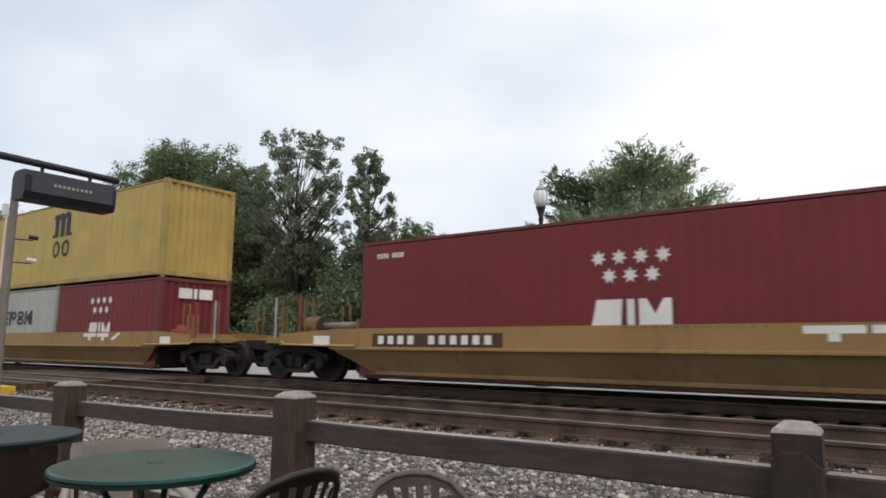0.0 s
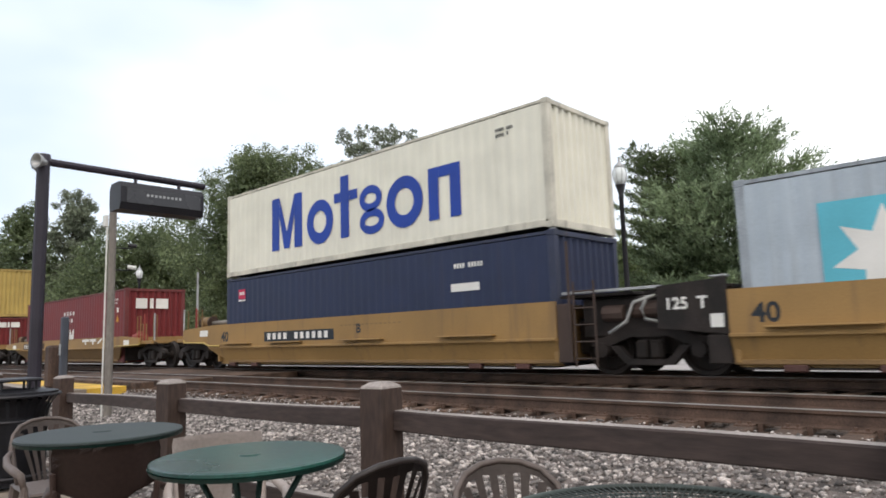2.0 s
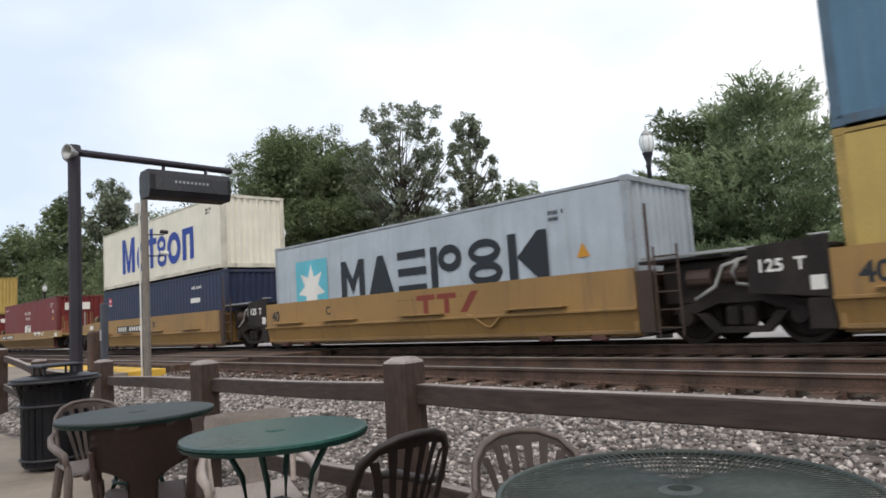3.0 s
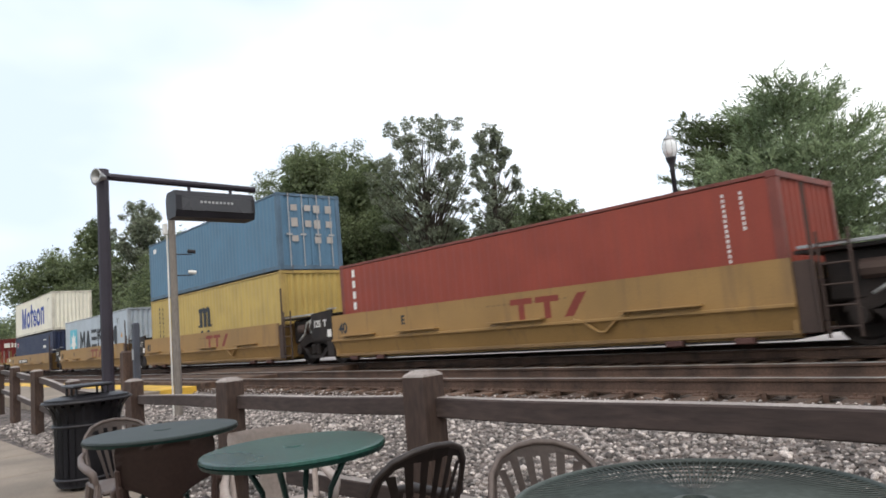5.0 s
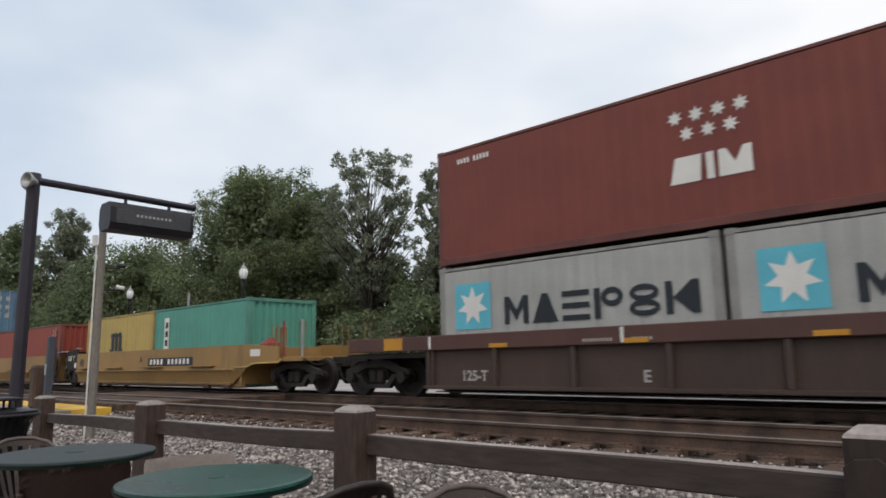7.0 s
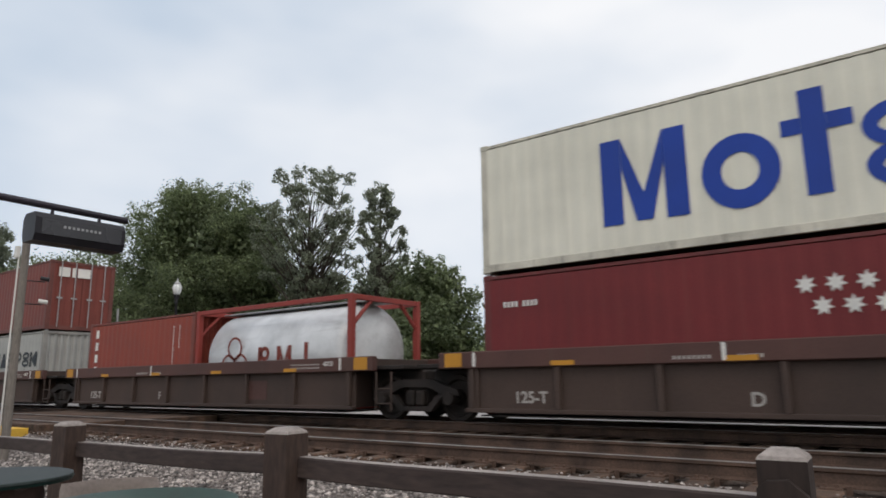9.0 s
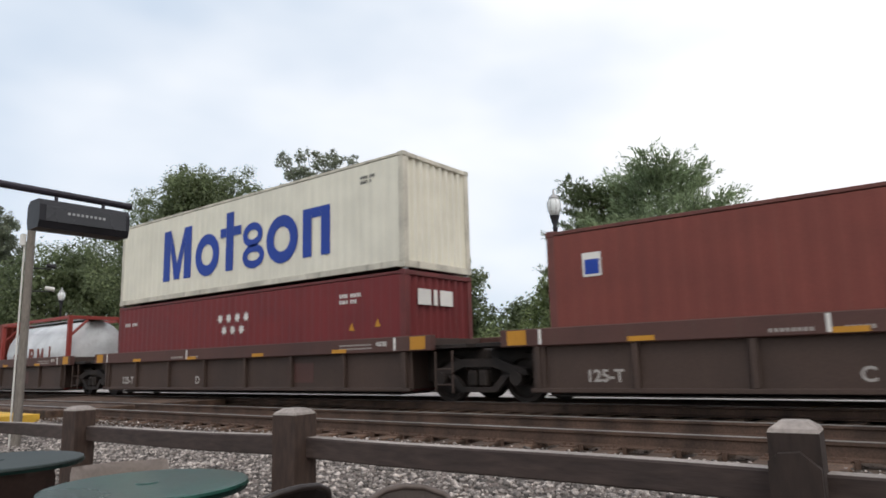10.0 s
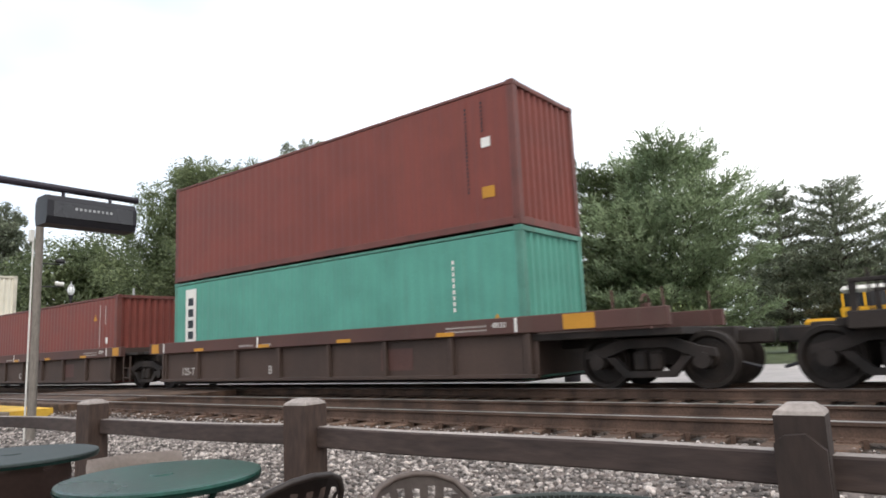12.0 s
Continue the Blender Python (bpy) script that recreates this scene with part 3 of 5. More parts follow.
def container(colour, label, x0, base, length=12.192, height=2.591, doors=False, frame_colour=None):
    """A steel box container with its left near bottom corner at x0 along the train."""
    W, L, Hh = 2.438, length, height
    fc = frame_colour or colour + "_frame"
    ob = thing("shipping_container", pose(x0, FAR, base), label, "container", "containers on the train")
    MOVING.append((ob, x0, FAR, base))
    p = 0.278
    piece("side_panel", ("side", L, Hh), lambda: corrugated(L - 0.24, Hh - 0.26, p, 0.011), colour, ob, pose(0.12, FACE + 0.004, 0.16))
    piece("side_panel", ("side", L, Hh), None, colour, ob, pose(L - 0.12, -FACE - 0.004, 0.16, 0, 0, 180))
    if doors:
        for y0 in (-1.09, 0.01):
            piece("door", ("door", Hh), lambda: corrugated(1.08, Hh - 0.26, 0.36, 0.03), colour, ob, pose(L - 0.02, y0, 0.16, 0, 0, 90), "container door")
            for dy in (0.28, 0.8):
                piece("locking_bar", ("lock", Hh), lambda: tube(boxes((-0.015, 0.05, -0.1, 0.1, 1.0, 1.06)), [(0.03, 0, -0.05), (0.03, 0, Hh - 0.18)], 0.019, 6), "steel", ob, pose(L - 0.012, y0 + dy, 0.16), "galvanised locking bar")
    else:
        piece("end_panel", ("end", Hh), lambda: corrugated(W - 0.3, Hh - 0.26, 0.25, 0.07), colour, ob, pose(L - 0.03, -W / 2 + 0.15, 0.16, 0, 0, 90))
    piece("end_panel", ("end", Hh), lambda: corrugated(W - 0.3, Hh - 0.26, 0.25, 0.07), colour, ob, pose(0.03, W / 2 - 0.15, 0.16, 0, 0, -90))
    piece("roof_panel", ("roof", L), lambda: boxes((0.06, L - 0.06, -W / 2 + 0.06, W / 2 - 0.06, -0.05, -0.018)), colour, ob, pose(0, 0, Hh))
    for y in (-W / 2, W / 2 - 0.07):
        piece("top_rail", ("toprail", L), lambda: boxes((0.1, L - 0.1, 0, 0.07, -0.085, -0.022), bevel=0.006), fc, ob, pose(0, y, Hh))
        piece("bottom_rail", ("botrail", L), lambda: boxes((0.1, L - 0.1, 0, 0.07, 0.025, 0.165), bevel=0.006), fc, ob, pose(0, y, 0))
        for x in (0, L - 0.16):
            piece("corner_post", ("post", Hh), lambda: boxes((0, 0.16, 0, 0.16, 0.11, Hh - 0.11), bevel=0.012), fc, ob, pose(x, y if y < 0 else y - 0.09, 0))
            for z in (0, Hh - 0.118):
                piece("corner_casting", "casting", lambda: boxes((-0.004, 0.174, -0.004, 0.166, 0, 0.118), bevel=0.012), fc, ob, pose(x - 0.005, y if y < 0 else y - 0.09, z))
    for x in (0, L - 0.1):
        piece("end_header", "header", lambda: boxes((0, 0.1, -1.07, 1.07, -0.11, -0.01), bevel=0.006), fc, ob, pose(x, 0, Hh))
        piece("end_sill", "sill", lambda: boxes((0, 0.1, -1.07, 1.07, 0.01, 0.16), bevel=0.006), fc, ob, pose(x, 0, 0))
    part("underframe", boxes((0.1, L - 0.1, -1.14, 1.14, 0.06, 0.14)), "undercar", ob)
    if base > 2.0:
        for x in (0.03, L - 0.13):
            for y in (-1.16, 1.06):
                piece("twist_lock", "twist_lock", lambda: boxes((0, 0.1, 0, 0.1, -0.06, 0.01), bevel=0.01), "steel", ob, pose(x, y, 0), "steel twist lock between the boxes")
    return ob


def mark(ob, name, material, rows, label="", kind=""):
    return tagged(part(name, shapes(rows), material, ob, label), kind=kind)


def tiny_text(ob, x, z, n, h=0.1, material="white", rows=1):
    """Unreadable stencilled codes as small bars."""
    h *= 0.8
    out = []
    for r in range(rows):
        for i in range(n - 2 * r):
            if i != 4:
                out.append(("bar", x + i * h * 0.8, x + i * h * 0.8 + h * 0.5, z - r * h * 1.6, z - r * h * 1.6 + h))
    return mark(ob, "code_text", material, out, "small stencilled code", "stuff")


def upright_text(ob, x, z, n, h=0.09, material="white"):
    return mark(ob, "code_text", material, [("bar", x, x + h * 0.7, z - i * h * 1.5, z - i * h * 1.5 + h) for i in range(n)], "small upright code", "stuff")


def seven_stars(ob, x, z, s, low=True):
    for i in range(7):
        cx, cz = (x + i * s, z + s * 0.42) if i < 4 else (x + (i - 3.5) * s, z - s * 0.42)
        mark(ob, "star_emblem", "white", [("star", cx, cz, s * 0.38, 7)], "white star shape")
    if low:
        h, z0 = s * 1.25, z - s * 2.75
        mark(ob, "logo_block", "white", [("poly", [(x - 0.15, z0), (x + s, z0), (x + s * 1.1, z0 + h), (x - 0.05, z0 + h)]), ("bar", x + s * 1.3, x + s * 1.65, z0, z0 + h), ("poly", [(x + s * 1.85, z0), (x + s * 1.85, z0 + h), (x + s * 2.2, z0 + h), (x + s * 2.58, z0 + h * 0.45), (x + s * 2.95, z0 + h), (x + s * 3.3, z0 + h), (x + s * 3.3, z0)])], "bold white logo shapes")


def big_blue_logo(ob):
    """Large plain blue shapes along the side: posts, rings and a cross."""
    z = 0.56
    rows = [("bar", 2.55, 2.92, z, z + 1.52), ("bar", 3.66, 4.03, z, z + 1.52), ("poly", [(2.925, z + 1.52), (2.925, z + 0.95), (3.15, z + 0.02), (3.43, z + 0.02), (3.655, z + 0.95), (3.655, z + 1.52), (3.29, z + 0.5)]),
            ("ring", 4.83, z + 0.56, 0.58, 0.60, 0.3), ("bar", 5.72, 6.06, z, z + 1.62), ("bar", 5.45, 5.718, z + 0.95, z + 1.2), ("bar", 6.062, 6.4, z + 0.95, z + 1.2),
            ("ring", 6.9, z + 0.86, 0.42, 0.33, 0.2), ("ring", 6.94, z + 0.28, 0.46, 0.32, 0.2), ("ring", 8.1, z + 0.58, 0.62, 0.62, 0.3),
            ("bar", 8.9, 9.22, z, z + 1.2), ("bar", 9.56, 9.88, z, z + 1.2), ("bar", 9.222, 9.558, z + 0.95, z + 1.2)]
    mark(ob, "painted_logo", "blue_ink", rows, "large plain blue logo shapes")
    tiny_text(ob, 10.9, 2.15, 8, 0.09, "black_ink", 2)


def star_square(ob, x, z, s):
    mark(ob, "logo_square", "cyan_ink", [("bar", x, x + s, z, z + s)], "light blue logo square")
    part("logo_star", shapes([("star", x + s / 2, z + s / 2, s * 0.43, 7)], FACE - 0.010), "white", ob, "white star shape")


def block_logo(ob, x, z, h, w, n, material, label):
    """A row of heavy plain shapes: posts, wedges, bars and rings."""
    t, p = 0.23 * h, w * 1.16
    rows = []
    for i in range(n):
        a, b = x + i * p, x + i * p + w
        m = (a + b) / 2
        post = ("bar", a, a + t, z, z + h)
        if i == 0:
            rows += [post, ("bar", b - t, b, z, z + h), ("poly", [(a + t + 0.002, z + h), (m, z + 0.5 * h), (b - t - 0.002, z + h), (b - t - 0.002, z + 0.62 * h), (m, z + 0.1 * h), (a + t + 0.002, z + 0.62 * h)])]
        elif i == 1:
            rows += [("poly", [(a, z), (b, z), (m + 0.5 * t, z + h), (m - 0.5 * t, z + h)])]
        elif i == 2:
            rows += [("bar", a, b, z + q * (h - 0.8 * t), z + q * (h - 0.8 * t) + 0.8 * t) for q in (0, 0.5, 1)]
        elif i == 3:
            rows += [post, ("ring", m + 0.12 * w, z + 0.69 * h, 0.37 * w, 0.31 * h, 0.8 * t)]
        elif i == 4:
            rows += [("ring", m, z + 0.73 * h, 0.46 * w, 0.27 * h, 0.75 * t), ("ring", m, z + 0.26 * h, 0.48 * w, 0.26 * h, 0.75 * t)]
        else:
            rows += [post, ("poly", [(a + t + 0.002, z + 0.5 * h), (b - t, z + h), (b, z + h), (b, z), (b - t, z)])]
    bm = bmesh.new()
    for k, row in enumerate(rows):
        one = shapes([row], FACE - 0.006 - 0.0006 * k)
        me = bpy.data.meshes.new("piece")
        one.to_mesh(me)
        one.free()
        bm.from_mesh(me)
        bpy.data.meshes.remove(me)
    return part("painted_logo", bm, material, ob, label)


def arch_logo(ob, x, z, s, low=True):
    """Three dark columns under an arch, with two rings beneath."""
    rows = [("bar", x, x + 0.37 * s, z, z + 0.80 * s), ("bar", x + 0.52 * s, x + 0.89 * s, z, z + 0.80 * s), ("bar", x + 1.04 * s, x + 1.41 * s, z, z + 0.80 * s),
            ("poly", [(x - 0.12 * s, z + 0.802 * s), (x + 1.41 * s, z + 0.802 * s), (x + 1.38 * s, z + 0.98 * s), (x + 1.2 * s, z + 1.08 * s), (x + 1.0 * s, z + 1.06 * s), (x + 0.86 * s, z + 0.97 * s), (x + 0.7 * s, z + 1.07 * s), (x + 0.5 * s, z + 1.06 * s), (x + 0.37 * s, z + 0.97 * s), (x + 0.36 * s, z + 1.06 * s), (x - 0.12 * s, z + 1.0 * s)]),
            ("bar", x - 0.2 * s, x - 0.002, z, z + 0.12 * s), ("bar", x + 1.412 * s, x + 1.6 * s, z, z + 0.12 * s)]
    if low:
        rows += [("ring", x + 0.25 * s, z - 0.55 * s, 0.3 * s, 0.38 * s, 0.14 * s), ("ring", x + 1.1 * s, z - 0.55 * s, 0.34 * s, 0.38 * s, 0.14 * s)]
    mark(ob, "painted_logo", "black_ink", rows, "dark logo shapes")


def tank_container(x0, base):
    L, r = 6.058, 1.17
    ob = thing("tank_container", pose(x0, FAR, base), "silver tank container in a red steel frame with a red emblem", "container", "containers on the train")
    MOVING.append((ob, x0, FAR, base))
    bm = bmesh.new()
    prof = [(0.3, 0.0), (0.75, 0.05), (1.05, 0.16), (r, 0.36), (r, L - 0.86), (1.05, L - 0.66), (0.75, L - 0.55), (0.3, L - 0.5)]
    lathe(bm, prof, 32)
    t = part("tank", bm, "tank", ob, "dull silver clad cylinder", True)
    t.matrix_basis = Matrix.Translation((0.25, 0, 1.31)) @ Matrix.Rotation(radians(90), 4, "Y")
    t.data.shade_smooth()
    for x in (0.0, L - 0.14):
        for y in (-1.219, 1.079):
            part("corner_post", boxes((x, x + 0.14, y, y + 0.14, 0, 2.59), bevel=0.01), "tank_frame", ob)
        part("end_beam", boxes((x + 0.01, x + 0.13, -1.08, 1.08, 2.46, 2.585), bevel=0.01), "tank_frame", ob)
        part("end_beam", boxes((x + 0.01, x + 0.13, -1.08, 1.08, 0.02, 0.2), bevel=0.01), "tank_frame", ob)
        for s in (-1, 1):
            part("brace", tube(bmesh.new(), [(x + 0.07, s * 1.1, 1.9), (x + 0.07, s * 0.5, 2.5)], 0.05, 6), "tank_frame", ob)
    for y in (-1.21, 1.11):
        part("top_rail", boxes((0.14, L - 0.14, y, y + 0.1, 2.47, 2.585), bevel=0.01), "tank_frame", ob)
        part("bottom_rail", boxes((0.14, L - 0.14, y, y + 0.1, 0.02, 0.18), bevel=0.01), "tank_frame", ob)
    part("walkway", boxes((0.2, L - 0.2, -0.45, 0.45, 2.49, 2.53)), "steel", ob, "grating walkway on the tank")
    for row in (("ring", 1.75, 1.5, 0.3, 0.3, 0.06), ("ring", 1.5, 1.06, 0.3, 0.3, 0.06), ("ring", 2.0, 1.06, 0.3, 0.3, 0.06), ("bar", 2.72, 2.86, 0.9, 1.5), ("ring", 2.98, 1.33, 0.18, 0.18, 0.1), ("bar", 3.45, 3.58, 0.9, 1.5), ("bar", 3.86, 3.99, 0.9, 1.5),
                ("poly", [(3.585, 1.5), (3.72, 1.05), (3.855, 1.5), (3.855, 1.25), (3.72, 0.92), (3.585, 1.25)]), ("bar", 4.45, 4.58, 0.9, 1.55)):
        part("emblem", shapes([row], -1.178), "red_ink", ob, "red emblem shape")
    return ob


def bogie(parent, xb):
    b = part("bogie", boxes((-0.25, 0.25, -1.0, 1.0, 0.38, 0.7), (-0.5, 0.5, -0.3, 0.3, 0.62, 0.85), bevel=0.03), "undercar", parent, "grimy cast steel bogie")
    b.matrix_basis = pose(xb, 0, 0.045)
    for y in (-1.12, 0.98):
        bm = prism(bmesh.new(), [(-1.12, 0.52), (-1.08, 0.64), (-0.8, 0.70), (-0.45, 0.84), (0.45, 0.84), (0.8, 0.70), (1.08, 0.64), (1.12, 0.52), (0.72, 0.54), (0.34, 0.68), (-0.34, 0.68), (-0.72, 0.54)], y, y + 0.14)
        prism(bm, [(-0.74, 0.53), (-0.42, 0.20), (0.42, 0.20), (0.74, 0.53), (0.56, 0.53), (0.34, 0.30), (-0.34, 0.30), (-0.56, 0.53)], y, y + 0.14)
        part("side_frame", bm, "undercar", b)
        part("spring_nest", boxes((-0.24, -0.02, y - 0.02, y + 0.16, 0.3, 0.62), (0.02, 0.24, y - 0.02, y + 0.16, 0.3, 0.62), bevel=0.04), "wheel", b)
    for xa in (-0.89, 0.89):
        for y in (-1.16, 1.0):
            part("axle_cap", tube(bmesh.new(), [(xa, y - 0.02, 0.46), (xa, y + 0.18, 0.46)], 0.13, 12), "undercar", b)
        if ("wheelset", "w") not in MESHES:
            bm = bmesh.new()
            for s in (-1, 1):
                rows = [(0.1, s * 0.64), (0.14, s * 0.66), (0.30, s * 0.69), (0.37, s * 0.675), (0.485, s * 0.675), (0.487, s * 0.70), (0.46, s * 0.715), (0.455, s * 0.81), (0.38, s * 0.81), (0.34, s * 0.75), (0.15, s * 0.75), (0.13, s * 0.83)]
                lathe(bm, rows if s > 0 else rows[::-1], 28)
            lathe(bm, [(0.085, -0.95), (0.085, 0.95)], 12)
            for k in range(4):
                box(bm, -0.04, 0.04, 0.19, 0.25, 0.752, 0.765)
                box(bm, -0.04, 0.04, 0.19, 0.25, -0.765, -0.752)
                bmesh.ops.rotate(bm, verts=bm.verts[:], cent=(0, 0, 0), matrix=Matrix.Rotation(radians(90), 3, "Z"))
            bmesh.ops.rotate(bm, verts=bm.verts[:], cent=(0, 0, 0), matrix=Matrix.Rotation(radians(90), 3, "X"))
            me = bpy.data.meshes.new("wheelset")
            bm.to_mesh(me)
            bm.free()
            me.materials.append(M["wheel"])
            MESHES[("wheelset", "w")] = me
        w = new("wheelset", MESHES[("wheelset", "w")])
        w.parent = b
        w.matrix_basis = pose(xa, 0, 0.46)
        WHEELS.append((w, xa))
    return b


def ladder(ob, x, y, z0, z1, material):
    bm = bmesh.new()
    for dx in (0, 0.42):
        tube(bm, [(x + dx, y, z0), (x + dx, y, z1)], 0.022, 6)
    n = int((z1 - z0) / 0.3)
    for i in range(n):
        z = z0 + 0.15 + i * 0.3
        tube(bm, [(x, y, z), (x + 0.42, y, z)], 0.016, 6)
    part("ladder", bm, material, ob, "steel grab ladder")


def handrails(ob, x, s, material):
    """Grab rails over the end platform; s is the way the end points."""
    for dx, y in ((0.9, -1.3), (2.05, -1.2), (0.9, 1.2), (2.05, 1.1)):
        bm = bmesh.new()
        q = x + s * dx
        tube(bm, [(q, y, 0.9), (q, y, 1.95), (q + s * 0.28, y, 1.95), (q + s * 0.28, y, 0.9)], 0.022, 6)
        part("grab_rail", bm, material, ob)


def well_car(x0, style, left, right, length=12.19, stamp="", stamp_x=3.0, logo=0.0, number=0.0, low_sill=False):
    """One well unit. Its ends are 'open' (a full end with its own bogie and coupler) or 'joint' (shared bogie)."""
    yellow = style == "yellow"
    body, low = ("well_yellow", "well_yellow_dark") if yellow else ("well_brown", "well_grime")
    if style == "dark":
        body, low = "undercar", "undercar"
    name = {"yellow": "mustard-yellow well car with grimy wheels and faded stencils", "brown": "oxide-brown well car with ribbed grimy sides and amber reflectors", "dark": "dark empty well car with a low deck"}[style]
    ob = thing("well_car", pose(x0, FAR, DECK), name, "railway wagon", "cars of the train")
    MOVING.append((ob, x0, FAR, DECK))
    L = length
    yo = -1.50
    top, fold, foot, lean_in = (1.24, 0.80, 0.285, 0.30) if low_sill else (1.42, 0.70, 0.28, 0.13)
    for sgn in (1, -1):
        if yellow:
            left_x, right_x = (-2.3 if left == "open" else -0.14), (L + 2.0 if right == "open" else L + 0.14)
            out = [(0.5 if left == "open" else left_x, foot), (L - 0.5 if right == "open" else right_x, foot)]
            out += [(L + 0.55, 0.86), (right_x, 0.88), (right_x, top - 0.1), (L + 0.5, top)] if right == "open" else [(right_x, top)]
            out += [(-0.3, top), (left_x, top - 0.1), (left_x, 0.88), (-0.75, 0.86)] if left == "open" else [(left_x, top)]
            y0, y1 = (yo, yo + 0.05) if sgn == 1 else (-yo - 0.05, -yo)
            up = [(-0.6 if left == "open" else left_x, fold), (L + 0.4 if right == "open" else right_x, fold)] + out[2:]
            part("side_sill", prism(bmesh.new(), up, y0, y1), body, ob, "yellow steel side sill with grime")
            lowp = [out[0], out[1], up[1], up[0]]
            bm = prism(bmesh.new(), [(a, b - 0.001 if b > 0.5 else b) for a, b in lowp], y0, y1)
            for v in bm.verts:
                if v.co.z < 0.5:
                    v.co.y += sgn * lean_in
            # low sills: grime plus the shade under the fold, put into the colour
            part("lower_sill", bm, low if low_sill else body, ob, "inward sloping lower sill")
            part("inner_plate", boxes((-0.1, L + 0.1, *sorted((sgn * (yo + lean_in + 0.06), sgn * (yo + lean_in + 0.09))), 0.23, 0.95)), body, ob)
            y0, y1 = (yo - 0.06, yo - 0.001) if sgn == 1 else (-yo + 0.001, -yo + 0.06)
            part("ledge", boxes((0.2 if left == "open" else left_x, L - 0.2 if right == "open" else right_x, y0, y1, fold - 0.01, fold + 0.05), bevel=0.01), body, ob)
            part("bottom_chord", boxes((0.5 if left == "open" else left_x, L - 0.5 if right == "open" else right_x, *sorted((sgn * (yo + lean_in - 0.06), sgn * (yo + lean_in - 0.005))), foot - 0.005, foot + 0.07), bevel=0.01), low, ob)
            if sgn == 1 and not low_sill:
                for xk in (0.4, 2.9, 6.1, 9.4):
                    part("grab_step", boxes((xk, xk + 1.5, yo - 0.15, yo - 0.002, 0.82, 0.85), bevel=0.006), body, ob, "long yellow hand step")
                if logo:
                    part("sill_pipe", tube(bmesh.new(), [(8.3, yo - 0.03, fold + 0.06), (8.5, yo - 0.03, fold + 0.02), (8.85, yo - 0.02, fold - 0.2), (9.0, yo - 0.02, fold - 0.2), (9.3, yo - 0.03, fold + 0.04), (9.5, yo - 0.03, fold + 0.08)], 0.03, 6), body, ob, "dipping yellow pipe", True)
                for xk in (0.55, 1.75, 10.1, 11.3):
                    part("jack_pad", boxes((xk, xk + 0.32, yo + 0.06, yo + 0.2, 0.17, foot - 0.006), bevel=0.015), "well_brown", ob)
        else:
            y0, y1 = (yo, yo + 0.16) if sgn == 1 else (-yo - 0.16, -yo)
            lx, rx = (-2.75 if left == "open" else -0.9), (L + 2.75 if right == "open" else L + 0.9)
            part("top_chord", boxes((lx, rx, y0, y1, 1.07 if style == "brown" else 0.88, 1.38 if style == "brown" else 1.12), bevel=0.015), body, ob, "oxide-red top chord")
            if style == "dark":
                part("rack_rail", boxes((-2.7, L + 2.7, y0 + 0.04, y1 - 0.04, 1.5, 1.56), bevel=0.01), body, ob, "dark upper rail")
                for k in range(26):
                    xk = -2.7 + k * 0.42
                    part("rack_post", boxes((xk, xk + 0.1, y0 + 0.05, y1 - 0.05, 1.12, 1.5)), body, ob)
            y2, y3 = (yo + 0.12, yo + 0.16) if sgn == 1 else (-yo - 0.16, -yo - 0.12)
            part("side_plate", boxes((-0.3, L + 0.3, y2, y3, 0.285, 1.069)), low, ob, "grey-brown grimy side plate")
            y4, y5 = (yo + 0.02, yo + 0.119) if sgn == 1 else (-yo - 0.119, -yo - 0.02)
            part("bottom_chord", boxes((-0.3, L + 0.3, y4, y5, 0.265, 0.34), bevel=0.01), low, ob)
            for k in range(8):
                xk = -0.2 + k * (L + 0.3) / 7
                part("rib", boxes((xk, xk + 0.1, y4, y5, 0.34, 1.068), bevel=0.01), low, ob)
            if sgn == 1:
                for k in range(4):
                    xk = 1.54 + k * 2.9
                    part("reflector", boxes((xk, xk + 0.45, yo - 0.004, yo - 0.001, 1.09, 1.17)), "yellow_ink", ob, "amber reflector")
                for xk in (L * 0.36, L - 0.1, -0.1):
                    part("white_tick", boxes((xk, xk + 0.06, yo - 0.004, yo - 0.001, 1.1, 1.36)), "white", ob)
                bars = [("bar", L * 0.3 + i * 0.075, L * 0.3 + i * 0.075 + 0.045, 1.13, 1.185) for i in range(8)] + [("bar", L * 0.37 + 0.1 + i * 0.075, L * 0.37 + 0.145 + i * 0.075, 1.13, 1.185) for i in range(5)]
                bars += [("bar", L - 1.7 + i * 0.055, L - 1.665 + i * 0.055, 1.15 + r * 0.075, 1.185 + r * 0.075) for i in range(18) for r in (0, 1)]
                part("code_text", shapes(bars, yo - 0.003), "grey_ink", ob, "small stencilled code")["kind"] = "stuff"
                letters("125-T", 0.2, "grey_ink", ob, 0.72, yo + 0.115, 0.45)
                letters(stamp or "C", 0.2, "grey_ink", ob, 4.70, yo + 0.115, 0.44)
                letters("40/20", 0.1, "white", ob, L - 0.6, yo - 0.003, 1.2)
                part("stencil_panel", boxes((8.6, 9.5, yo + 0.112, yo + 0.118, 0.45, 0.9)), "well_brown", ob, "faded data panel")
    for x in (-0.12, L + 0.02):
        part("bulkhead", boxes((x, x + 0.10, -1.44, 1.44, 0.81 if low_sill else 0.3, min(1.36, top - 0.04)), bevel=0.01), low if not yellow else body, ob)
        if low_sill:
            part("lower_bulkhead", boxes((x, x + 0.10, -1.2, 1.2, 0.3, 0.809), bevel=0.01), "undercar", ob)
    part("well_floor", boxes((0, L, -1.53 + lean_in, 1.53 - lean_in, 0.2, 0.222)), "undercar", ob)
